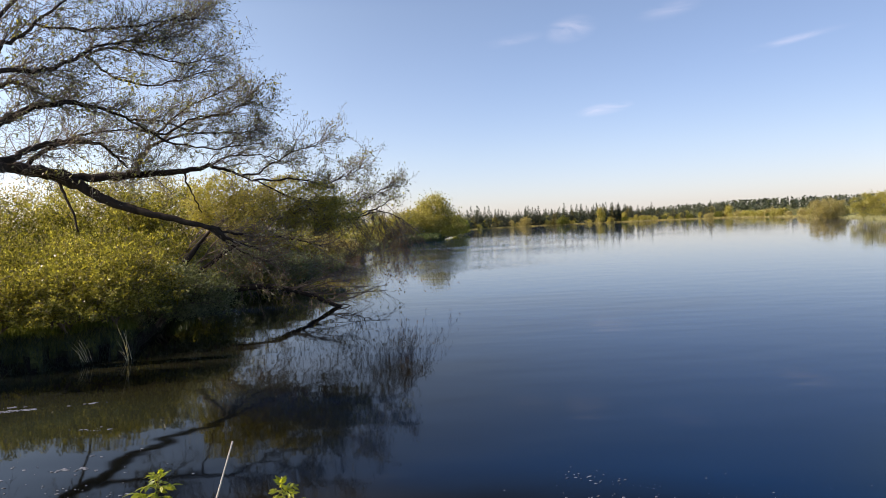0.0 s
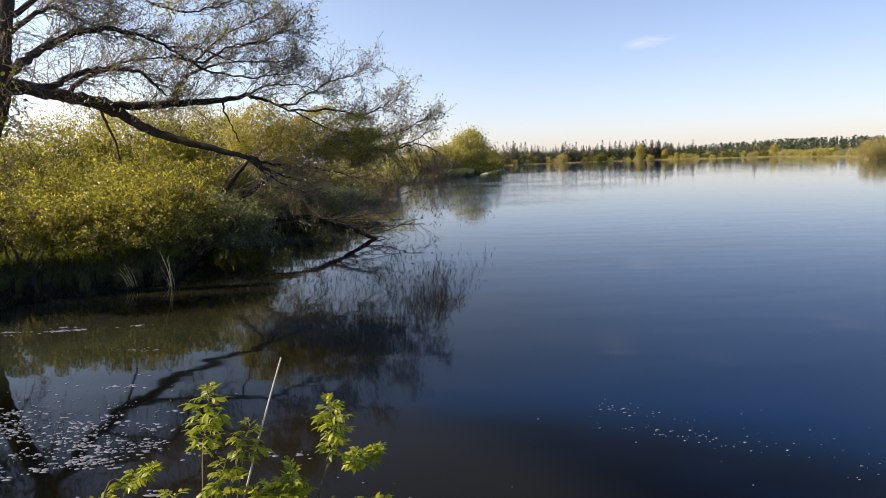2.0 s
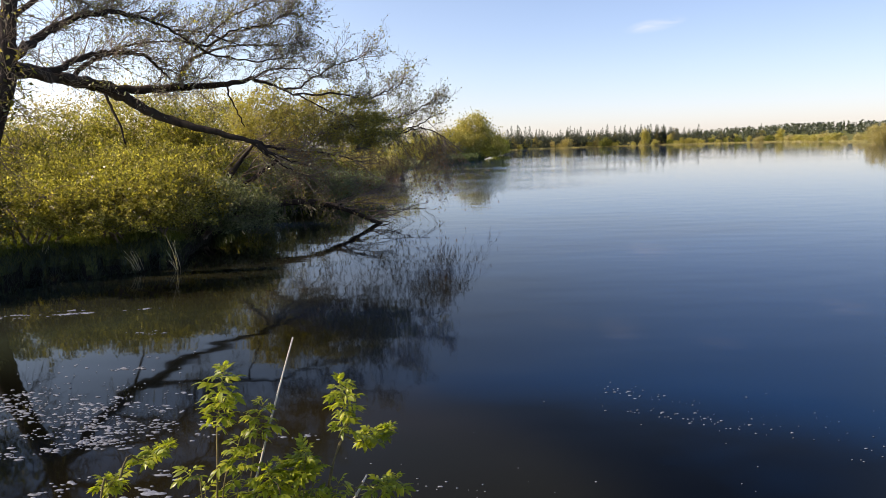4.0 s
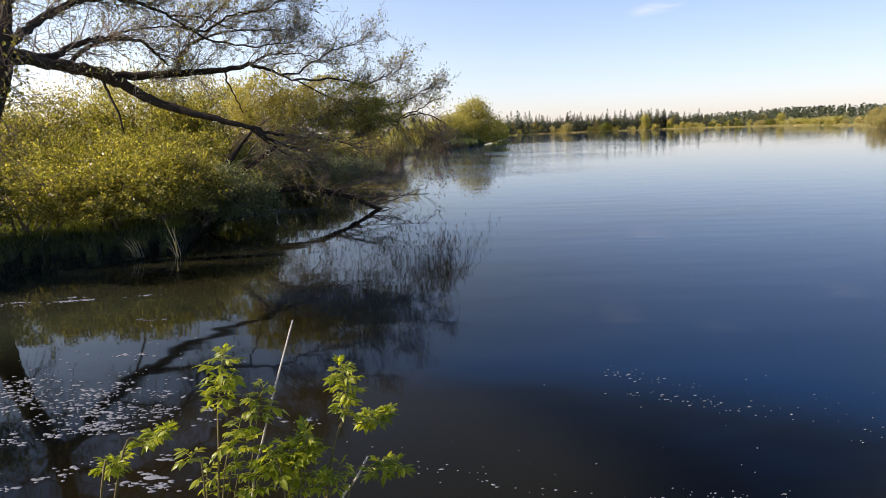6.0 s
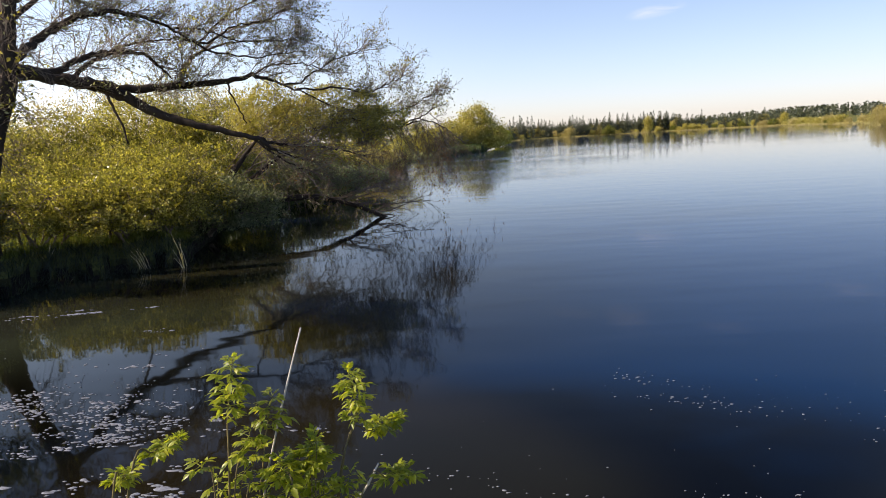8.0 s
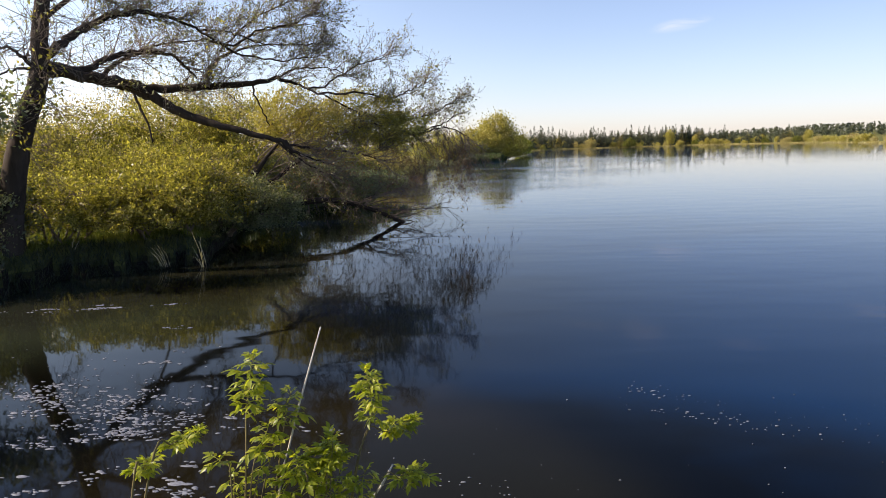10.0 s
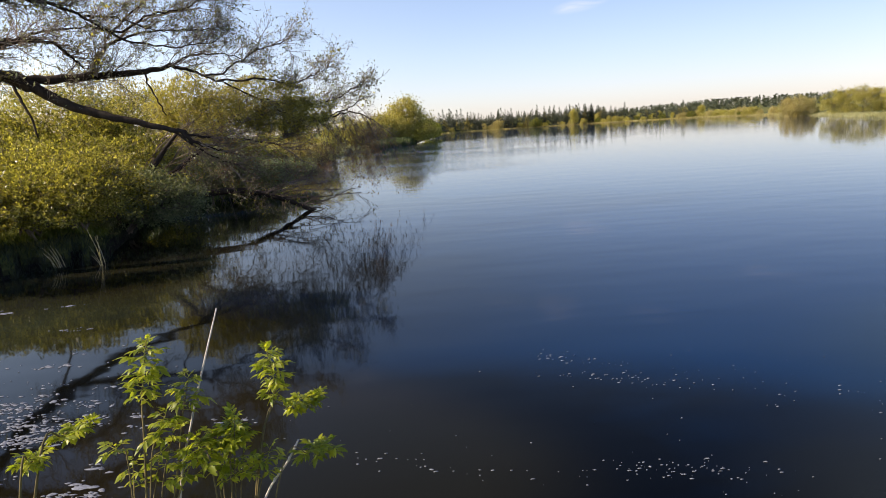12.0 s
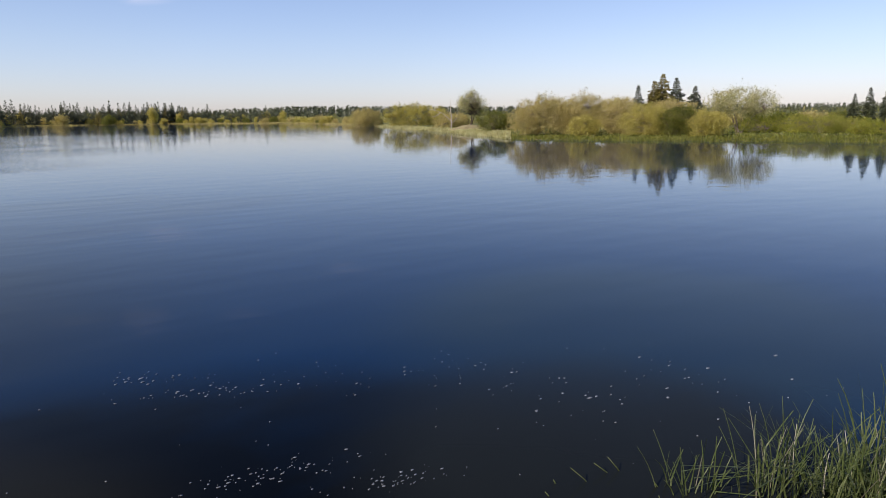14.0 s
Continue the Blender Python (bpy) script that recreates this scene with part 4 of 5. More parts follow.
BANK = "shrubs on the near bank"
LBL_GOLD = "dense yellow-green bush in young leaf on the bank"
for i, (az, r, blobs, mat, label, cl) in enumerate([
        (-39.3, 15.6, [(0, 0, 0.8, 0.9, 0.9, 0.9), (-0.7, 0.2, 1.0, 0.9, 0.9, 0.9)], M_SHADELEAF, "bush at the foot of the willow, coloured grey-green for shade", 420),
        (-34.2, 16.3, [(0, 0, 0.5, 1.6, 1.2, 0.8), (0.95, 0.3, 0.55, 1.2, 1.1, 0.8)], M_GOLD, "yellow-green bush with sunlit grass at its foot", 400),
        (-29.2, 16.3, [(0, 0, 0.52, 1.6, 1.3, 0.85), (0.3, 0.6, 0.8, 1.3, 1.0, 0.7)], M_GOLD, "yellow-green bush overhanging the dark bank", 440),
        (-25.8, 16.6, [(0, -0.3, 0.56, 1.3, 1.2, 0.8), (-0.5, 0.2, 0.8, 1.2, 1.0, 0.75), (0.1, 0.7, 1.0, 1.1, 0.9, 0.8)], M_GOLD, "olive-green bush leaning out over the water", 440),
        (-35.5, 19.6, [(0, 0, 0.9, 1.9, 1.5, 0.95), (-1.6, 0, 0.8, 1.5, 1.4, 0.9)], M_GOLD, "spreading yellow-green bush in the middle of the thicket", 400),
        (-30.2, 19.8, [(0, 0, 1.1, 1.9, 1.5, 1.0), (1.4, -0.3, 1.0, 1.4, 1.3, 0.95)], M_GOLD, "spreading yellow-green bush in the middle of the thicket", 420),
        (-25.0, 20.2, [(0, 0, 1.25, 1.7, 1.5, 1.1), (-1.2, 0, 1.1, 1.4, 1.3, 1.0)], M_GOLD, LBL_GOLD, 440),
        (-36.8, 26.4, [(0, 0, 1.5, 2.6, 2.2, 1.4), (-2.0, 0, 1.3, 2.2, 1.9, 1.3), (1.8, 0, 1.4, 1.6, 1.6, 1.2)], M_GOLD, "tall yellow-green bush behind the leaning willow", 700),
        (-31.2, 26.6, [(0, 0, 1.7, 2.4, 2.1, 1.6), (0.5, -0.6, 1.2, 2.0, 1.8, 1.3)], M_GOLD, "tall yellow-green bush behind the leaning willow", 560),
        (-26.2, 26.4, [(0, 0, 2.0, 2.3, 2.0, 1.8), (1.0, -0.4, 1.4, 1.9, 1.8, 1.4)], M_GOLD, LBL_GOLD, 560),
        (-21.6, 25.6, [(0, 0, 2.0, 2.1, 1.8, 1.8), (-0.8, 0, 1.4, 1.6, 1.4, 1.5), (0.6, -1.3, 0.8, 1.4, 1.0, 0.8)], M_GOLD, "yellow-green bush behind the low willow limb", 560),
        (-22.6, 20.6, [(4.0, 0.2, 2.75, 1.25, 0.8, 0.75), (2.9, 0.2, 2.5, 1.2, 0.8, 0.75), (1.8, 0.5, 2.75, 1.1, 0.9, 0.9), (4.9, 0.5, 2.45, 0.8, 0.7, 0.5)], M_FRESH, "yellow-green bush leaning far out over the water", 560),
        (-23.3, 18.5, [(0, 0, 0.75, 1.2, 0.9, 0.75), (1.0, 0.2, 0.6, 1.0, 0.8, 0.6)], M_SHADELEAF, "growth under the leaning stems, coloured grey-green for shade", 380),
        (-20.4, 27.0, [(0.2, -0.6, 0.75, 1.6, 1.0, 0.8), (-1.2, 0.3, 1.2, 1.4, 1.1, 0.9)], M_SHADELEAF, "growth at the water's edge, coloured grey-green for shade", 420),
        (-17.0, 28.6, [(0, 0, 0.7, 1.7, 1.0, 0.75), (1.5, 0.4, 0.65, 1.4, 1.0, 0.65)], M_SHADELEAF, "growth at the water's edge, coloured grey-green for shade", 420),
        (-13.6, 31.2, [(0, 0, 0.55, 1.7, 1.0, 0.6), (1.6, 0.8, 0.45, 1.4, 1.0, 0.5)], M_SHADELEAF, "low dull green growth behind the hanging twigs", 320),
        (-10.2, 48.5, [(0, 0, 0.8, 1.8, 1.6, 0.8), (1.4, 0.5, 0.6, 1.6, 1.4, 0.7)], M_OLIVE, "olive half-bare bush by the reeds", 180),
        (-13.4, 47.0, [(0, 0, 0.8, 2.2, 1.6, 0.8), (-2.4, 0.5, 0.7, 1.8, 1.4, 0.7)], M_GREEN, "low green bush behind the leaning willow", 220),
        (-8.2, 66.0, [(0, 0, 2.0, 3.4, 2.6, 2.0), (-3, 0, 1.8, 2.6, 2.2, 1.8)], M_FRESH, "light green bush farther along the bank", 300)]):
    far = max(1.0, r / 20)
    shrub("bank_bush", on_ground(az, r), blobs, int(cl * 1.8), 31, 0.067 * far ** 0.8, mat, label, 100 + i, spread=0.15 * far ** 0.5, spray=0.40 * far ** 0.5, group=BANK, stems=9, stem_r=0.03, skirt=0.33 if r < 17 and az > -36 else 0.05)
# mostly out of view; added so that its crown shades the bank
shrub("shade_tree", on_ground(-48.5, 15.5), [(0, 0, 1.5, 1.5, 1.1, 1.0), (1.5, 0.3, 2.4, 1.2, 0.7, 0.6), (2.7, 0.6, 2.5, 0.9, 0.6, 0.45)], 560, 26, 0.09, M_SHADELEAF,
      "tree at the thicket's edge, mostly unseen, added to shade the bank", 139, "tree", 0.2, 2, 0.5, M_BARK, 0.11)
for i, (az, r, h) in enumerate([(-40.5, 29, 3.2), (-36.0, 30, 3.9), (-31.0, 30.5, 4.6), (-27.0, 30.5, 5.3), (-23, 30.5, 5.4), (-20.5, 31, 5.0)]):
    shrub("back_bush", on_ground(az, r), [(0, 0, h * 0.5, 2.2, 2.0, h * 0.42), (1.3, 0.4, h * 0.38, 1.7, 1.5, h * 0.33)], 330, 30, 0.10, M_OLIVE,
          "tall thin brownish-green bush at the back of the thicket", 140 + i, spread=0.35, group="shrubs behind the thicket", stems=10)


def leaning_stem(base, line, r0, seed):
    rng = np.random.default_rng(seed)
    base = Vector((*base, float(height(*base))))
    w = thing("leaning_bush", base, "dark bare bush leaning out of the thicket", "bush", "leaning bushes in the thicket")
    o = np.array(base)
    g = Geo()
    ln = smooth_line([(o[0], o[1], o[2] - 0.2), *line], 5) - o
    tube(g, ln, r0 * 1.3, r0 * 0.3, 8, 0.05, rng)
    stem = part("stem", g.mesh("stem", M_BARK), w)
    tw, tips = Geo(), []
    for k in range(7):
        i = rng.integers(len(ln) // 2, len(ln) - 1)
        grow(tw, tips, ln[i], unit(ln[i + 1] - ln[i]) + rng.standard_normal(3) * 0.5, rng.uniform(0.6, 1.3), 0.014, 2, rng, 0.4, (5, 3))
    part("twig_spray", tw.mesh("twig_spray", M_TWIG), stem, kind="stuff")


leaning_stem((-8.2, 18.1), [(-7.66, 18.2, 0.78), (-6.89, 18.33, 1.52), (-6.42, 18.47, 2.13), (-6.09, 18.6, 2.52)], 0.10, 21)
leaning_stem((-8.1, 18.5), [(-7.59, 18.6, 1.01), (-6.6, 18.8, 1.35), (-5.88, 19.0, 1.84), (-5.23, 19.2, 2.18)], 0.09, 22)


# ---- far left clump and spit ----
# paler leaf colour on the spit stands in for sunlight and haze
for i, (az, r, blobs, mat, label) in enumerate([
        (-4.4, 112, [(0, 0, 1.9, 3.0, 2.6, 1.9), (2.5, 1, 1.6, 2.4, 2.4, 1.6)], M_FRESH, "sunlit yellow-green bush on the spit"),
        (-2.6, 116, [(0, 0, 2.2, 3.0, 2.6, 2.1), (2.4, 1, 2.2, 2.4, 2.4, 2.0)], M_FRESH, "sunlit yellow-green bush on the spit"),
        (-0.7, 119, [(0, 0, 4.1, 3.0, 2.8, 3.1), (-1.5, 0, 2.6, 3.0, 2.8, 2.4), (1.0, 0, 5.0, 2.0, 1.9, 2.0), (3.0, 0, 2.4, 2.2, 2.0, 2.2)], M_FRESH, "round yellow-green tree at the end of the spit, coloured pale to look sunlit"),
        (0.9, 131, [(0, 0, 1.6, 1.4, 1.6, 1.6)], M_LEAFY, "dark green bush at the end of the spit"),
        (1.5, 168, [(0, 0, 1.5, 1.6, 1.8, 1.5)], M_LEAFY, "dark green bush behind the spit")]):
    b = polar(az, r, 0.4)
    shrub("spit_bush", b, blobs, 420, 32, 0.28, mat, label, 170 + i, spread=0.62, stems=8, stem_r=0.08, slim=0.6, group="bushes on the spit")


# ---- far shore: conifers, bushes, forest ridge ----
def spruce_meshes(h, rad, rng, whorls, per, mat, name, leafy):
    t = Geo()
    tube(t, [(0, 0, -0.3), (0.01 * h, 0, 0.5 * h), (0, 0, 0.98 * h)], 0.014 * h + 0.02, 0.01, 6)
    g = Geo()
    cs, ax, sz = [], [], []
    for i in range(whorls):
        f = i / (whorls - 1)
        z = h * (0.06 + 0.93 * f)
        R = rad * (1 - f) ** 0.85 * rng.uniform(0.8, 1.15) + 0.02 * h
        for k in range(per):
            a = rng.uniform(0, 6.283)
            d = np.array([math.cos(a), math.sin(a), 0])
            Rk = R * rng.uniform(0.7, 1.15)
            for q in range(leafy):
                s = (q + rng.random()) / leafy
                cs.append(d * Rk * s * 0.8 + np.array([0, 0, z - 0.16 * Rk * s + 0.1 * Rk * s * s + rng.normal() * 0.006 * h]))
                ax.append(d * 1.3 + rng.standard_normal(3) * 0.45 + np.array([0, 0, -0.25]))
                sz.append(max(0.40 * Rk, 0.03 * h))
    cs, ax, sz = np.array(cs), np.array(ax), np.array(sz)
    leaves(g, cs, sz, rng, 0.5, ax, 0.12, 0.0)
    leaves(g, np.array([[0, 0, 0.93 * h]] * 5), 0.09 * h, rng, 0.22, (0, 0, 1), 0.12)
    return t.mesh("trunk", M_BARK), g.mesh("foliage", mat)


def conifer(name, base, h, rad, seed, whorls, per, leafy, mat, label, group):
    rng = np.random.default_rng(seed)
    ob = thing(name, base, label, "tree", group)
    a, b = spruce_meshes(h, rad, rng, whorls, per, mat, name, leafy)
    part("trunk", a, ob)
    part("foliage", b, ob, kind="stuff")
    return ob


rng = np.random.default_rng(5)
FAR = "conifers along the far shore"
protos = [conifer("far_spruce", polar(3 + 2.1 * i, 352, 0.4), h, rad, 300 + i, 18, 10, 4, m, lab, FAR)
          for i, (h, rad, m, lab) in enumerate([(9.2, 2.6, M_NEEDLE, "dark narrow spruce on the far shore"), (8.0, 2.7, M_NEEDLE, "dark spruce on the far shore"),
                                                (10.0, 2.7, M_NEEDLE, "tall dark spruce on the far shore"), (7.0, 2.4, M_LARCH, "lighter young larch on the far shore"),
                                                (8.6, 2.4, M_NEEDLE, "slim dark spruce on the far shore")])]
for k in range(235):
    az = rng.choice([rng.uniform(2.0, 22.5), rng.uniform(2.0, 14.5), rng.uniform(12.0, 15.5)], p=[0.5, 0.32, 0.18])
    back = rng.uniform(8, 45)
    r = float(far_shore(az)) + back
    s = rng.uniform(0.55, 1.0) * (1.1 if az < 17 else 0.8)
    copy_thing(protos[rng.integers(5)], Matrix.Translation(polar(az, r, float(height(*polar(az, r).xy)))) @ Matrix.Rotation(rng.uniform(0, 6.28), 4, 'Z') @ Matrix.Scale(s, 4))
FARB = "bushes along the far shore"
bush_protos = []
for i, (m, lab, blobs) in enumerate([
        (M_FRESH, "yellow-green bush on the far shore", [(0, 0, 1.8, 3.2, 2.6, 1.9), (2.0, 0, 1.3, 2.2, 2.0, 1.4)]),
        (M_OLIVE, "olive willow bush on the far shore", [(0, 0, 2.0, 2.6, 2.4, 2.1), (-1.8, 0, 1.4, 2.2, 2.0, 1.5)]),
        (M_GREEN, "green bush on the far shore", [(0, 0, 1.6, 2.8, 2.4, 1.7)]),
        (M_FRESH, "pale leafing birch on the far shore", [(0, 0, 4.2, 1.6, 1.6, 2.6), (0.4, 0, 2.2, 1.4, 1.4, 1.6)])]):
    bush_protos.append(shrub("far_bush", polar(4 + 3 * i, 348, 0.3), blobs, 120, 13, 0.52, m, lab, 400 + i, spread=0.75, kids=False, stems=6, stem_r=0.1, slim=0.7, group=FARB))
for k in range(130):
    az = rng.uniform(1.9, 30.0)
    r = float(far_shore(az)) + rng.uniform(3, 34 if az < 24 else 18)
    j = rng.choice(4, p=[0.36, 0.26, 0.24, 0.14])
    s = rng.uniform(0.45, 0.9) * (0.8 if az < 24 else 0.75)
    copy_thing(bush_protos[j], Matrix.Translation(polar(az, r, float(height(*polar(az, r).xy)) - 0.1)) @ Matrix.Rotation(rng.uniform(0, 6.28), 4, 'Z') @ Matrix.Scale(s, 4))


def build_forest_ridge():
    rng = np.random.default_rng(31)
    g = Geo()
    for k in range(2800):
        az = rng.uniform(-8, 78)
        r = rng.uniform(560, 800)
        h = rng.uniform(6.5, 11.0) * np.interp(az, [-8, 4, 16, 24, 36, 60, 78], [0.3, 0.3, 0.4, 0.7, 0.55, 0.4, 0.35])
        p = np.array(polar(az, r, 0)); p[2] = float(height(p[0], p[1]))
        n = 22
        f = rng.random(n) ** 1.5
        a = rng.uniform(0, 6.28, n)
        R = h * 0.26 * (1 - f * 0.9)
        c = p + np.stack([np.cos(a) * R * 0.6, np.sin(a) * R * 0.6, h * f], 1)
        leaves(g, c, h * 0.26, rng, 0.75, (0, 0, 0.7), 0.7)
        leaves(g, (p + np.array([0, 0, h * 0.75]))[None], h * 0.3, rng, 0.4, (0, 0, 3), 0.3)
    ob = new("far_woods", g.mesh("far_woods", M_NEEDLE))
    tagged(ob, "dark distant conifer forest on a low rise", "forest", kind="stuff")


build_forest_ridge()

# ---- right shore ----
RIGHT = "willow bushes on the right-hand shore"
for i, (az, r, blobs, mat, label, cl, kw) in enumerate([
        (29.3, 165, [(0, 0, 3.4, 3.4, 2.6, 2.6), (-1.6, 0, 2.0, 2.4, 2.2, 1.9)], M_OLIVE, "pale olive half-leafed willow bush", 300, {}),
        (33.2, 140, [(0, 0, 2.2, 5.6, 3.0, 2.4), (4.5, 0, 1.7, 3.6, 2.6, 1.9), (-4, 0, 1.7, 3.2, 2.4, 1.9)], M_FRESH, "long rounded yellow-green bush", 480, {}),
        (39.6, 84, [(0, 0, 1.2, 2.0, 1.8, 1.3), (1.5, 0, 0.9, 1.6, 1.4, 0.9)], M_GREEN, "bright green low bush by a sandy bank", 260, {}),
        (36.3, 108, [(0, 0, 1.0, 3.4, 2.4, 1.1)], M_OLIVE, "low brownish bush on the sandy bank", 220, {}),
        (43.2, 70, [(0, 0, 1.9, 2.5, 2.2, 1.9), (-1.5, 0, 1.3, 1.7, 1.6, 1.4), (1.2, 0.3, 2.0, 1.8, 1.6, 1.7)], M_OLIVE, "big rounded olive willow bush", 520, {}),
        (46.6, 71, [(0, 0, 1.9, 2.4, 2.0, 1.8), (-1.2, 0, 1.4, 1.7, 1.5, 1.4)], M_OLIVE, "big olive willow bush with bare twigs on top", 480, {}),
        (46.9, 66.5, [(0, 0, 0.9, 1.4, 1.2, 0.95)], M_FRESH, "small bright yellow-green bush", 240, {}),
        (49.6, 70, [(0, 0, 1.5, 1.7, 1.6, 1.5)], M_OLIVE, "rounded olive bush with a dark hollow", 340, {}),
        (51.6, 66, [(0, 0, 1.25, 2.1, 1.8, 1.5), (1.2, 0, 1.2, 1.5, 1.4, 1.3)], M_FRESH, "spreading yellow-green bush above the shore grass", 460, {}),
        (54.1, 65, [(0, 0, 1.1, 1.6, 1.5, 1.4)], M_GREEN, "green bush with a shaded side", 340, {}),
        (56.3, 64, [(0, 0, 0.9, 1.5, 1.3, 1.2), (-0.8, 0, 1.0, 1.0, 1.0, 1.0)], M_FRESH, "yellow-green bush above the shore grass", 300, {}),
        (45.0, 77, [(0, 0, 2.0, 2.6, 1.8, 1.5)], M_OLIVE, "brownish willow bush at the back of the row", 300, {}),
        (49.2, 77, [(0, 0, 1.9, 2.8, 1.8, 1.5)], M_OLIVE, "brownish willow bush at the back of the row", 300, {}),
        (53.4, 75, [(0, 0, 1.7, 2.8, 1.8, 1.4)], M_OLIVE, "brownish willow bush at the back of the row", 300, {}),
        (60.0, 72, [(0, 0, 0.7, 3.2, 2.0, 0.9), (3.2, -1, 0.6, 2.6, 1.8, 0.8)], M_LEAFY, "low green scrub below the pale tree", 300, {}),
        (63.6, 70, [(0, 0, 0.6, 3.4, 2.2, 0.85), (3.0, -1.2, 0.6, 2.8, 1.8, 0.8)], M_LEAFY, "low green scrub on the meadow", 300, {}),
        (67.6, 68, [(0, 0, 0.5, 3.2, 2.2, 0.7)], M_LEAFY, "low green scrub on the meadow", 260, {})]):
    shrub("shore_bush", on_ground(az, r), blobs, int(cl * 1.3), 40, 0.105 * (r / 66) ** 0.7, mat, label, 500 + i, spread=0.34 * (r / 66) ** 0.6, spray=0.6, stems=12, stem_r=0.05, slim=0.55, group=RIGHT)
for i, az in enumerate(np.arange(57.5, 76, 1.9)):
    r = 112 + 6 * math.sin(i * 2.2)
    shrub("far_scrub", on_ground(az, r), [(0, 0, 0.6, 2.8, 2.0, 0.8)], 150, 18, 0.32, M_GREEN if i % 3 else M_OLIVE, "low green scrub along the meadow's far edge", 560 + i,
          spread=0.5, stems=5, stem_r=0.05, group="scrub at the meadow's edge")

def build_sand_bank():
    rng = np.random.default_rng(43)
    b = on_ground(37.6, 95.0)
    n, m = 12, 28
    v = [[0, 0, 0.7]]
    for i in range(1, n + 1):
        for j in range(m):
            a, f = 2 * math.pi * j / m, i / n
            lump = 1 + 0.12 * math.sin(3 * a + 1) + 0.07 * math.sin(7 * a)
            v.append([3.0 * f * lump * math.cos(a), 2.0 * f * lump * math.sin(a), 0.7 * (1 - f ** 1.6) - 0.15 * f + 0.05 * rng.normal() * f])
    g = Geo()
    i = np.arange(n - 1)[:, None] * m
    j = np.arange(m)[None, :]
    g.add(v, np.stack([1 + i + j, 1 + i + m + j, 1 + i + m + (j + 1) % m, 1 + i + (j + 1) % m], -1).reshape(-1, 4))
    j = np.arange(m)
    g.f.append(np.stack([np.zeros(m, int), 1 + j, 1 + (j + 1) % m], 1))
    ob = new("sand_bank", g.mesh("sand_bank", M_SAND))
    ob.location = b
    ob.rotation_euler.z = radians(-37.6)
    tagged(ob, "low bare sandy mound by the shore bushes", "mound", kind="structure")


build_sand_bank()

# two single broad-leaved trees
shrub("lone_tree", on_ground(37.7, 105), [(0, 0, 3.9, 2.0, 1.7, 1.3), (1.3, 0, 2.8, 1.5, 1.3, 0.9), (-1.0, 0, 3.3, 1.2, 1.1, 0.9)], 300, 14, 0.17, M_SAGE,
      "small open-crowned tree on the sandy bank", 600, "tree", 0.34, 2, 0.6, M_BARK, 0.13)
shrub("pale_tree", on_ground(58.3, 70), [(0, 0, 2.9, 2.8, 1.8, 1.25), (1.9, -1.0, 2.6, 1.8, 1.3, 1.1), (-1.7, 0.9, 2.6, 1.8, 1.3, 1.1)], 620, 20, 0.12, M_SAGE,
      "broad tree with thin grey-green crown and slim stems", 601, "tree", 0.30, 6, 0.55, M_TWIG, 0.045, stem_top=0.9)

# spruces behind the bushes
NEARS = "spruces behind the shore bushes"
for i, (az, r, top, rad, m, label) in enumerate([
        (50.9, 82, 5.0, 0.85, M_NEEDLE, "small pointed spruce behind the bushes"), (52.1, 78, 5.3, 1.1, M_LARCH, "brownish larch behind the bushes"),
        (52.7, 78, 6.0, 1.25, M_LARCH, "tallest brownish larch behind the bushes"), (53.7, 82, 5.75, 1.1, M_NEEDLE, "dark pointed spruce behind the bushes"),
        (55.1, 80, 4.75, 1.0, M_NEEDLE, "small dark spruce behind the bushes"),
        (65.7, 80, 3.6, 0.6, M_NEEDLE, "spreading dark spruce on the meadow"), (66.6, 82, 4.2, 0.6, M_NEEDLE, "pointed spruce on the meadow"),
        (67.6, 80, 4.0, 0.6, M_NEEDLE, "spruce on the meadow"), (68.9, 82, 4.3, 0.6, M_NEEDLE, "spruce on the meadow")]):
    b = on_ground(az, r)
    conifer("spruce", b, top - b.z + 0.2, rad * 1.7, 620 + i, 24, 14, 6, m, label, NEARS)


def build_snag():
    rng = np.random.default_rng(41)
    b = on_ground(36.1, 99)
    w = thing("dead_tree", b, "bleached bare dead tree, partly fallen, on the bank", "tree")
    for pts, r0, r1 in (([(0, 0, -0.2), (0.1, 0, 1.6), (-0.05, 0, 3.0), (-0.1, 0, 4.3)], 0.07, 0.02),
                        ([(0.05, 0, 1.3), (-1.6, 0.2, 2.5), (-3.6, 0.5, 3.0)], 0.05, 0.02),
                        ([(0.05, 0, 0.9), (1.0, 0.1, 1.6), (1.5, 0.3, 2.6)], 0.04, 0.015),
                        ([(-1.6, 0.2, 2.5), (-2.4, 0.2, 2.0), (-3.2, 0.1, 1.9)], 0.05, 0.02)):
        g = Geo()
        tube(g, smooth_line(pts, 4), r0, r1, 6, 0.06, rng)
        part("branch", g.mesh("branch", M_PALE), w)


build_snag()


# ---- grass ----
def grass_strip(name, az0, az1, d0, d1, count, tall, wide, mat, label, seed, clump=0.0, lean=0.3):
    rng = np.random.default_rng(seed)
    az = rng.uniform(az0, az1, count)
    if clump:
        az = az + clump * np.sin(az * 9.0)
    r = far_shore(az) + d0 + (d1 - d0) * rng.random(count) ** 1.3
    x, y = r * np.sin(np.radians(az)), r * np.cos(np.radians(az))
    z = np.maximum(height(x, y), -0.12)
    g = Geo()
    hh = tall * (1 + 0.35 * np.sin(az * 5.3) * np.sin(az * 13.7 + r))
    blades(g, np.stack([x, y, z - 0.03], 1), hh, wide, rng, lean)
    tagged(new(name, g.mesh(name, mat, False)), label, "grass", kind="stuff")


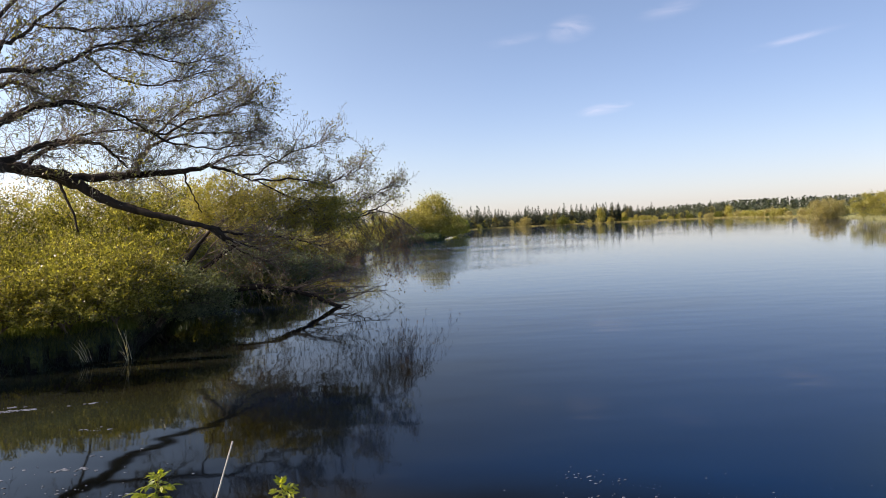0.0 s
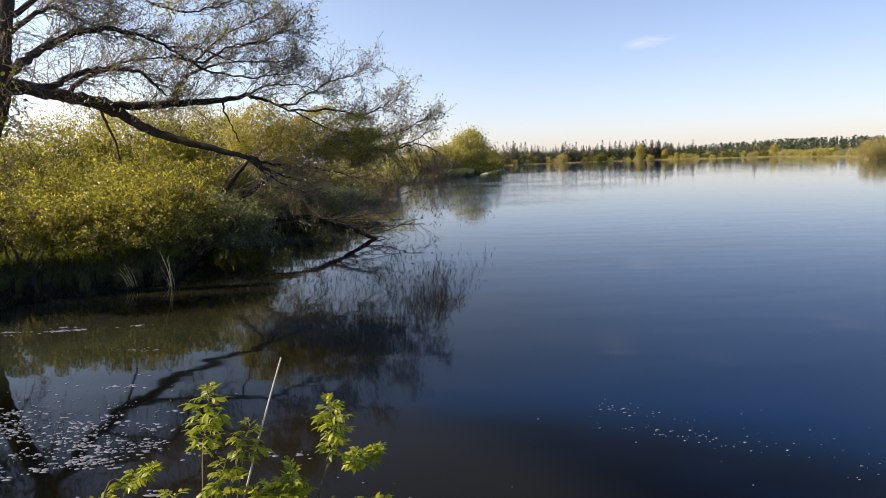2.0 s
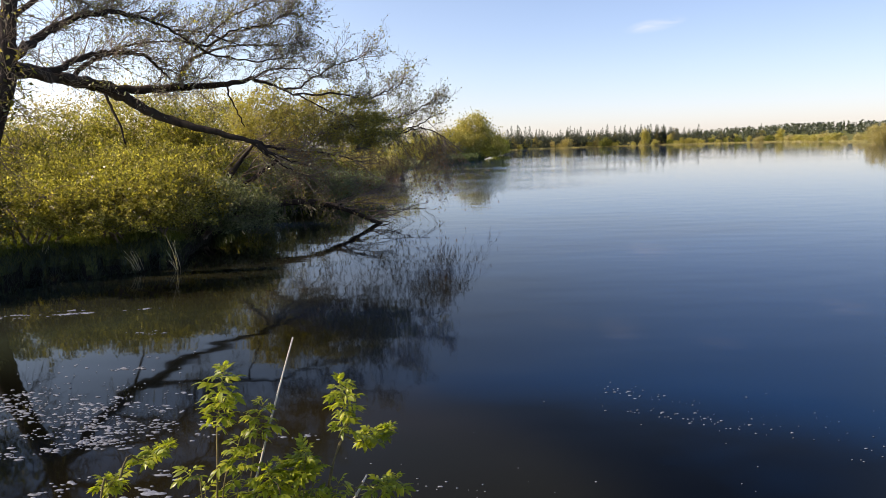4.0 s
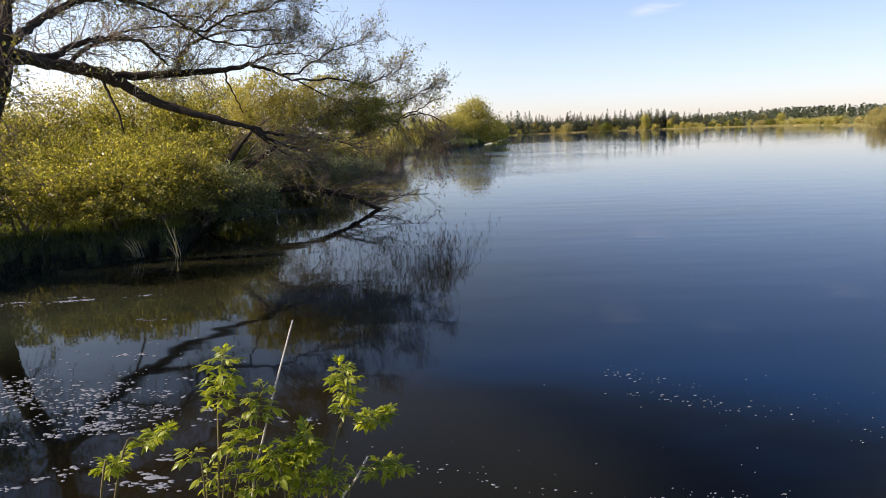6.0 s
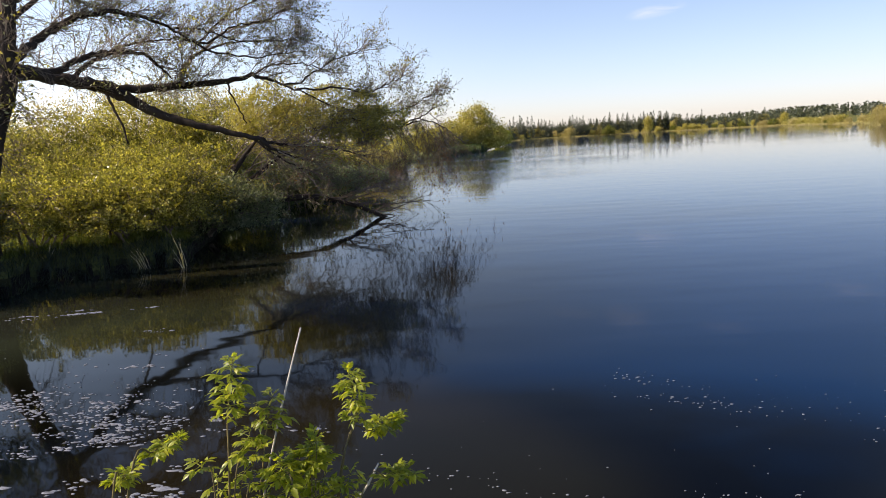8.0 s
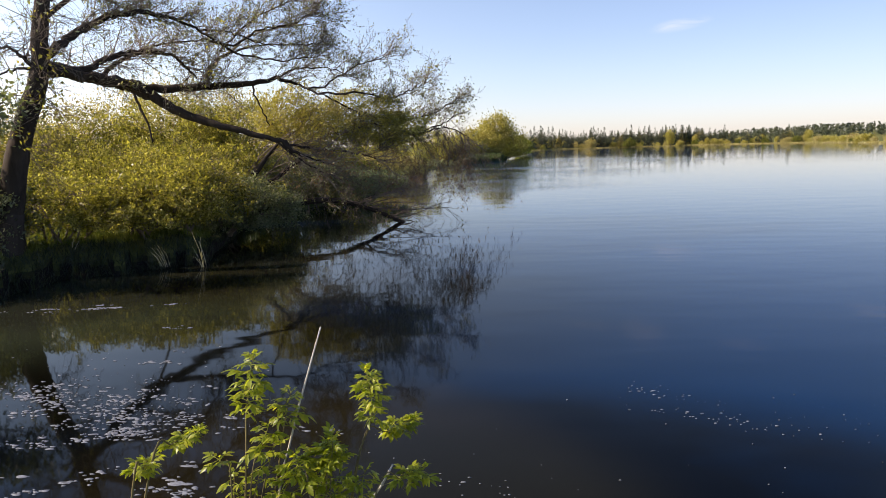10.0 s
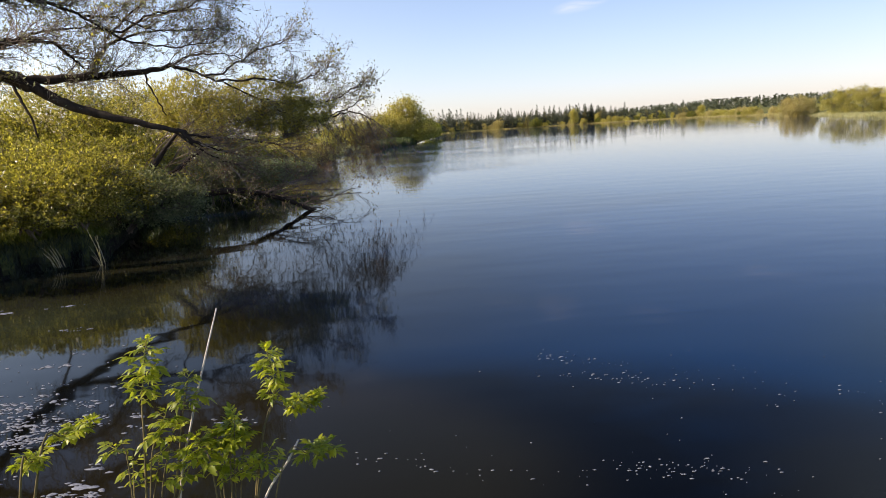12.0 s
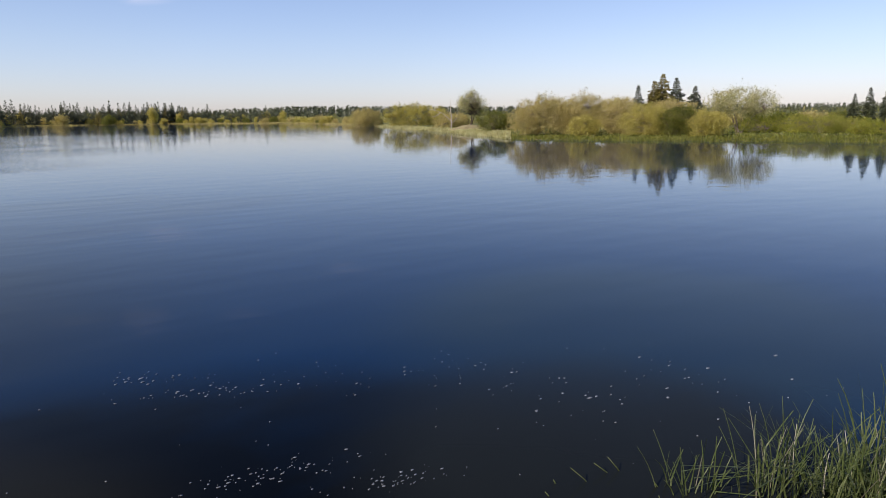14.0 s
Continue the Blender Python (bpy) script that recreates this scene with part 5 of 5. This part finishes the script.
grass_strip("bank_grass", -48, -21, -0.1, 1.3, 5000, 0.16, 0.013, M_SHADEGRASS, "long grass hanging down the bank, coloured dark for shade", 51, lean=0.8)
grass_strip("bank_grass", -48, -24, 1.6, 4.5, 16000, 0.16, 0.012, M_GRASS, "sunlit green grass on top of the bank", 52)
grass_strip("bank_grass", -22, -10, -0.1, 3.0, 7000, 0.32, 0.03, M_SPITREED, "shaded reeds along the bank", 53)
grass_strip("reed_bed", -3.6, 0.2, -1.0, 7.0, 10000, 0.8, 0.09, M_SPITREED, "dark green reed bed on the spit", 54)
grass_strip("dry_reeds", -9.5, -6.5, -1.0, 3.0, 900, 1.0, 0.05, M_RUST, "reddish dry reeds by the water", 55)
grass_strip("shore_grass", 1.5, 28, -1.0, 5.0, 9000, 0.4, 0.25, M_OLIVE, "pale olive grass along the far shore", 56)
grass_strip("shore_grass", 27, 41, -0.6, 14.0, 14000, 0.28, 0.08, M_SAGE, "pale olive grass on the far bank", 57)
grass_strip("shore_grass", 39, 80, -0.8, 6.0, 19000, 0.20, 0.052, M_GREEN, "olive-green grass along the shore", 58)
grass_strip("shore_grass", 39, 80, 4.0, 26.0, 10000, 0.16, 0.085, M_GRASS, "green meadow grass behind the shore", 59)


# single pale grass tufts against the dark bank
def tuft(az, r, z, count, tall, mat, label, seed, toward):
    rng = np.random.default_rng(seed)
    b = polar(az, r, z)
    ob = thing("grass_tuft", b, label, "grass", "pale tufts on the bank")
    for k in range(count):
        g = Geo()
        blades(g, np.array([[rng.normal() * 0.05, rng.normal() * 0.05, -0.05]]), tall * rng.uniform(0.8, 1.15), 0.009, rng, 0.3, 1.0, toward)
        part("blade", g.mesh("blade", mat, False), ob)


tuft(-24.7, 14.2, -0.02, 7, 0.66, M_STRAW, "pale dry grass leaning over the water's edge", 61, (-0.28, 0, 0))
tuft(-27.5, 14.3, 0.10, 11, 0.46, M_STRAW, "pale bent grass against the dark bank", 62, (-0.35, 0, 0))
tuft(-33.6, 15.2, 0.40, 6, 0.3, M_STRAW, "pale dry grass on the bank's edge", 63, (0.2, 0, 0))


# ---- foam and pollen on the water ----
def build_foam():
    rng = np.random.default_rng(71)
    g = Geo()
    spots = []
    # centre, reach along and across, count, size
    for cx, cy, sx, sy, turn, n, size in ((-3.6, 5.55, 0.72, 0.30, -4, 460, 0.031), (-3.0, 5.05, 0.40, 0.20, 10, 260, 0.033), (-4.3, 5.8, 0.45, 0.2, -8, 120, 0.036), (-3.5, 4.75, 0.35, 0.14, 15, 80, 0.040),
                                          (-2.35, 4.33, 0.16, 0.07, -25, 18, 0.055), (-3.2, 4.1, 0.3, 0.12, 25, 50, 0.048), (-2.2, 4.05, 0.22, 0.12, 0, 34, 0.035), (-4.5, 5.2, 0.5, 0.3, 0, 60, 0.03),
                                          (-6.2, 9.3, 0.7, 0.10, 8, 60, 0.05), (-5.6, 9.5, 0.4, 0.06, 8, 30, 0.05), (-4.3, 8.2, 0.35, 0.05, 8, 14, 0.04), (-3.6, 6.8, 0.3, 0.08, 10, 26, 0.035), (-4.2, 6.6, 0.9, 0.35, 0, 50, 0.022),
                                          (1.6, 5.25, 0.45, 0.08, -22, 50, 0.016), (1.25, 5.85, 0.3, 0.1, -30, 25, 0.018),
                                          (0.0, 4.0, 0.55, 0.08, -25, 30, 0.018), (1.5, 3.75, 0.36, 0.08, -10, 80, 0.014), (2.1, 3.2, 0.25, 0.07, -20, 60, 0.013),
                                          (3.3, 4.5, 0.5, 0.4, -40, 40, 0.015), (3.6, 3.3, 0.4, 0.4, -40, 25, 0.016), (2.6, 4.0, 1.4, 0.9, -30, 24, 0.011), (4.6, 3.3, 0.7, 0.5, -50, 40, 0.025),
                                          (-0.2, 4.6, 1.2, 0.6, -20, 16, 0.012), (2.4, 5.2, 1.1, 0.4, -20, 40, 0.012)):
        a = radians(turn)
        # flecks gather in rafts
        raft = rng.integers(0, max(2, n // 9), n)
        loose = 0.12 if size > 0.026 else 0.75
        u = (rng.standard_normal(n) * sx)[raft] * (1 - loose) + rng.standard_normal(n) * (loose * sx + size)
        v = (rng.standard_normal(n) * sy)[raft] * (1 - loose) + rng.standard_normal(n) * (loose * sy + 0.4 * size)
        spots.append(np.stack([cx + u * math.cos(a) - v * math.sin(a), cy + u * math.sin(a) + v * math.cos(a), 0.33 * size * np.minimum(np.exp(rng.normal(0, 0.6, n)), 2.3)], 1))
    for x, y, s in np.concatenate(spots):
        k = 7
        a = np.linspace(0, 2 * np.pi, k, endpoint=False) + rng.uniform(0, 6)
        r = s * rng.uniform(0.45, 1.15, k)
        e = rng.uniform(0.35, 0.9)
        ring = np.stack([x + r * np.cos(a) * 1.55, y + r * np.sin(a) * e, np.full(k, 0.001)], 1)
        top = np.stack([x + 0.75 * r * np.cos(a) * 1.55, y + 0.75 * r * np.sin(a) * e, np.full(k, 0.005)], 1)
        j = np.arange(k)
        g.add(np.concatenate([ring, top]), np.stack([j, (j + 1) % k, k + (j + 1) % k, k + j], 1))
        g.f.append(np.arange(k, 2 * k)[None] + g.n - 2 * k)
    tagged(new("water_foam", g.mesh("water_foam", M_FOAM)), "grey-white flecks of foam and pollen drifting on the water", "foam", kind="stuff")


build_foam()


# ---- the sapling and the dry stalk at the camera's feet ----
def leaflet(length, rng, wide=0.42):
    """One pointed leaflet along +x with a raised midrib and drooping tip."""
    n = 9
    xs = np.linspace(0, 1, n)
    ws = np.interp(xs, [0, 0.12, 0.35, 0.62, 0.85, 1.0], [0.02, 0.5, 1.0, 0.78, 0.36, 0.0]) * wide * 0.5 * rng.uniform(0.85, 1.15)
    ws = ws * np.where(np.arange(n) % 2, 1.0, 0.80)          # coarse teeth
    zs = -0.22 * xs ** 2
    mid = np.stack([xs, 0 * xs, zs], 1)
    lf = np.stack([xs + 0.03 * (np.arange(n) % 2), ws, zs + 0.25 * ws], 1)
    rt = np.stack([xs + 0.03 * (np.arange(n) % 2), -ws, zs + 0.25 * ws], 1)
    v = np.concatenate([mid, lf, rt]) * length
    i = np.arange(n - 1)
    f = np.concatenate([np.stack([i, i + 1, i + n + 1, i + n], 1), np.stack([i + 1, i, i + 2 * n, i + 2 * n + 1], 1)])
    return v, f


def turn(v, yaw, pitch, roll=0.0):
    m = (Matrix.Rotation(yaw, 3, 'Z') @ Matrix.Rotation(-pitch, 3, 'Y') @ Matrix.Rotation(roll, 3, 'X'))
    return v @ np.array(m).T


def compound_leaf(rng, size, mat):
    """Stalk with three or five leaflets, along +x."""
    g = Geo()
    tube(g, [(0, 0, 0), (0.4 * size, 0, 0.02 * size), (0.75 * size, 0, -0.02 * size)], 0.0016, 0.001, 4)
    pairs = 2 if rng.random() < 0.8 else 1
    for k in range(pairs):
        x = size * (0.45 + 0.2 * k) if pairs == 2 else size * 0.55
        for s in (-1, 1):
            v, f = leaflet(size * rng.uniform(0.40, 0.54), rng, 0.46)
            g.add(turn(v, s * rng.uniform(0.75, 1.15), rng.uniform(-0.35, 0.1), s * rng.uniform(-0.5, 0.2)) + np.array([x, 0, 0]), f)
    v, f = leaflet(size * rng.uniform(0.46, 0.60), rng, 0.52)
    g.add(turn(v, rng.normal() * 0.15, rng.uniform(-0.4, 0.05)) + np.array([0.73 * size, 0, -0.02 * size]), f)
    return g.mesh("leaf", mat)


def build_sapling(name, root, shoots, seed, label, scale=1.0):
    """shoots: control points, radius, how many leaves, and the stretch of the shoot that carries them."""
    rng = np.random.default_rng(seed)
    ob = thing(name, root, label, "sapling", "young saplings at the water's edge")
    o = np.array(root)
    kinds = [compound_leaf(rng, s, M_SAPLING) for s in (0.050, 0.058, 0.066, 0.072, 0.054, 0.046)]
    for pts, r0, leafs, first in shoots:
        ln = smooth_line([root] + pts, 6)
        g = Geo()
        tube(g, ln - o, r0, r0 * 0.35, 7, 0.03, rng)
        stem = part("stem", g.mesh("stem", M_STEM), ob)
        n = len(ln)
        leafs = int(leafs * 1.3)
        for k in range(leafs):
            top = k / max(1, leafs - 1)
            t = (first + (1 - first) * top ** 0.85) * (n - 1.001)
            i = int(t)
            at = ln[i] + (ln[i + 1] - ln[i]) * (t - i) - o
            leaf = new("leaf", kinds[5 if top > 0.9 else rng.integers(5)])
            leaf.parent = stem
            yaw = k * 2.4 + rng.normal() * 0.4
            pitch = rng.uniform(-0.35, 0.35) + (0.8 if top > 0.88 else 0)
            size = scale * rng.uniform(0.7, 1.05) * (0.8 + 0.35 * math.sin(math.pi * min(1.0, 0.25 + top * 0.75)))
            leaf.matrix_local = Matrix.Translation(at) @ Matrix.Rotation(yaw, 4, 'Z') @ Matrix.Rotation(-pitch, 4, 'Y') @ Matrix.Rotation(rng.normal() * 0.4, 4, 'X') @ Matrix.Scale(size, 4)


def build_saplings():
    zg = lambda x, y: float(height(x, y))
    r1 = (-0.86, 1.75, zg(-0.86, 1.75))
    build_sapling("sapling", r1, [
        ([(-0.86, 1.923, 1.176), (-0.874, 1.993, 1.341), (-0.872, 2.081, 1.505)], 0.0042, 37, 0.66),
        ([(-0.779, 1.956, 1.129), (-0.773, 2.033, 1.264), (-0.765, 2.11, 1.371)], 0.0038, 18, 0.72),
        ([(-0.834, 1.89, 1.151), (-0.821, 1.961, 1.241), (-0.812, 2.007, 1.291)], 0.003, 15, 0.6),
        ([(-0.881, 1.859, 1.182), (-0.911, 1.878, 1.227), (-0.928, 1.892, 1.241)], 0.003, 5, 0.8),
        ([(-0.815, 1.888, 1.053), (-0.796, 1.946, 1.187), (-0.785, 1.98, 1.255)], 0.003, 8, 0.66),
        ([(-0.841, 1.87, 1.001), (-0.833, 1.92, 1.114), (-0.828, 1.95, 1.169)], 0.003, 7, 0.66),
        ([(-0.777, 1.87, 1.005), (-0.742, 1.92, 1.119), (-0.721, 1.95, 1.175)], 0.003, 8, 0.66),
        ([(-0.889, 1.87, 0.997), (-0.902, 1.92, 1.108), (-0.909, 1.95, 1.162)], 0.003, 8, 0.62),
    ], 81, "bright yellow-green sapling with divided leaves at the water's edge")
    r2 = (-0.60, 1.80, zg(-0.60, 1.80))
    build_sapling("sapling", r2, [
        ([(-0.552, 2.048, 1.106), (-0.511, 2.181, 1.262), (-0.538, 2.237, 1.402)], 0.0042, 42, 0.62),
        ([(-0.533, 2.084, 1.192), (-0.469, 2.211, 1.194), (-0.385, 2.307, 1.196)], 0.003, 30, 0.72),
        ([(-0.616, 1.948, 1.131), (-0.614, 2.011, 1.185), (-0.634, 2.047, 1.233)], 0.0038, 42, 0.5),
        ([(-0.654, 1.894, 1.139), (-0.695, 1.933, 1.182), (-0.713, 1.958, 1.219)], 0.003, 25, 0.55),
        ([(-0.469, 2.007, 1.09), (-0.401, 2.101, 1.076), (-0.344, 2.171, 1.078)], 0.003, 25, 0.6),
        ([(-0.646, 1.92, 1.034), (-0.665, 1.97, 1.16), (-0.677, 2.0, 1.223)], 0.003, 9, 0.66),
        ([(-0.605, 1.932, 1.049), (-0.607, 1.987, 1.182), (-0.608, 2.02, 1.249)], 0.003, 9, 0.66),
        ([(-0.592, 1.92, 0.987), (-0.588, 1.97, 1.093), (-0.586, 2.0, 1.145)], 0.003, 12, 0.66),
        ([(-0.55, 1.95, 0.976), (-0.529, 2.012, 1.078), (-0.516, 2.05, 1.127)], 0.003, 12, 0.6),
        ([(-0.627, 1.89, 0.982), (-0.638, 1.928, 1.086), (-0.645, 1.95, 1.136)], 0.003, 9, 0.66),
    ], 82, "leafy green sapling with serrated young shoots at the water's edge")
    r3 = (-1.15, 1.55, zg(-1.15, 1.55))
    build_sapling("sapling", r3, [
        ([(-1.039, 1.698, 1.296), (-1.015, 1.792, 1.332), (-0.974, 1.87, 1.335)], 0.0042, 42, 0.62),
        ([(-1.063, 1.648, 1.273), (-1.062, 1.696, 1.297), (-1.061, 1.731, 1.311)], 0.0038, 25, 0.5),
    ], 83, "low yellowish sapling shoot over the water", 0.75)


build_saplings()


def stalk(name, pts, r0, r1, label, seed):
    rng = np.random.default_rng(seed)
    b = Vector(pts[0])
    w = thing(name, b, label, "stalk", "dry stalks at the water's edge")
    g = Geo()
    tube(g, smooth_line(pts, 6) - np.array(b), r0, r1, 8, 0.05, rng)
    part("stem", g.mesh("stem", M_PALE), w)
    for k in range(1, 5):
        q = smooth_line(pts, 6)[min(3 + 3 * k, len(smooth_line(pts, 6)) - 1)] - np.array(b)
        n = Geo()
        tube(n, [q - np.array([0, 0, 0.006]), q, q + np.array([0, 0, 0.006])], r1 * 1.3, r1 * 1.2, 6)
        part("knot", n.mesh("knot", M_PALE), w)


stalk("dry_stalk", [(-0.80, 1.78, float(height(-0.80, 1.78)) - 0.03), (-0.775, 1.94, 1.05), (-0.76, 2.07, 1.23), (-0.72, 2.15, 1.41), (-0.68, 2.21, 1.565)], 0.0042, 0.0026, "thin bleached dry stalk standing among the saplings", 91)
stalk("dry_stalk", [(-0.62, 1.84, float(height(-0.62, 1.84)) - 0.03), (-0.56, 2.0, 0.92), (-0.47, 2.1, 1.06), (-0.44, 2.14, 1.11)], 0.005, 0.003, "short pale dry stalk among the saplings", 92)


# ---- reeds by the near shore ----
def build_reeds():
    rng = np.random.default_rng(95)
    kinds = []
    for k in range(12):
        g = reed_blade(np.random.default_rng(700 + k), (0.012, 0.015, 0.010)[k % 3], (0.05, 0.14, 0.32, 0.09)[k % 4], 0.35 if k in (4, 7, 10) else 0.0)
        kinds.append(g.mesh("blade", M_REED if k < 11 else M_DULLSTRAW))
    for cx, cy, sx, sy, n, tall in ((3.32, 2.26, 0.05, 0.06, 8, 0.30), (3.33, 2.12, 0.08, 0.05, 14, 0.28), (3.48, 2.08, 0.06, 0.05, 18, 0.38), (3.70, 1.88, 0.09, 0.07, 48, 0.60),
                                    (3.86, 1.84, 0.10, 0.08, 36, 0.44), (3.92, 1.66, 0.10, 0.08, 44, 0.40), (4.06, 1.56, 0.12, 0.09, 110, 0.46), (4.28, 1.45, 0.14, 0.10, 150, 0.52),
                                    (4.55, 1.50, 0.12, 0.12, 60, 0.68), (4.0, 1.36, 0.15, 0.10, 80, 0.40)):
        b = Vector((cx, cy, 0))
        ob = thing("reed_clump", b, "clump of green reeds with worn grey-tipped blades in the shallow water", "reeds", "reed clumps by the near shore")
        for k in range(n):
            x, y = rng.normal() * sx, rng.normal() * sy
            bl = new("blade", kinds[rng.integers(12)])
            bl.parent = ob
            z = max(float(height(cx + x, cy + y)), -0.35)
            h = tall * rng.uniform(0.3, 1.0)
            bl.matrix_local = Matrix.Translation((x, y, z)) @ Matrix.Rotation(rng.uniform(0, 6.28), 4, 'Z') @ Matrix.Rotation(float(np.clip(rng.normal() * 0.20, -0.5, 0.5)), 4, 'X') @ Matrix.Diagonal((0.7, 0.7, h - z, 1))


build_reeds()


def dry_blades(x, y, count, tall, seed, toward):
    rng = np.random.default_rng(seed)
    ob = thing("dry_reed", Vector((x, y, 0)), "pale broken reed stalks leaning over the water", "reeds", "dry reeds by the near shore")
    for k in range(count):
        q = np.array([rng.normal() * 0.10, rng.normal() * 0.08, -0.06])
        d = np.array([*toward]) * rng.uniform(0.5, 1.1) + np.array([rng.normal() * 0.12, rng.normal() * 0.1, rng.uniform(0.5, 0.9)])
        g = Geo()
        tube(g, [q, q + d * tall * 0.5, q + d * tall + np.array([0, 0, -0.01])], 0.0045, 0.003, 6, 0.05, rng)
        part("stem", g.mesh("stem", M_REED), ob)


dry_blades(3.10, 2.42, 3, 0.22, 96, (-0.55, 0.35, 0))
dry_blades(2.85, 2.55, 3, 0.12, 97, (-0.3, 0.2, 0))
dry_blades(3.22, 2.22, 2, 0.2, 98, (-0.4, 0.1, 0))
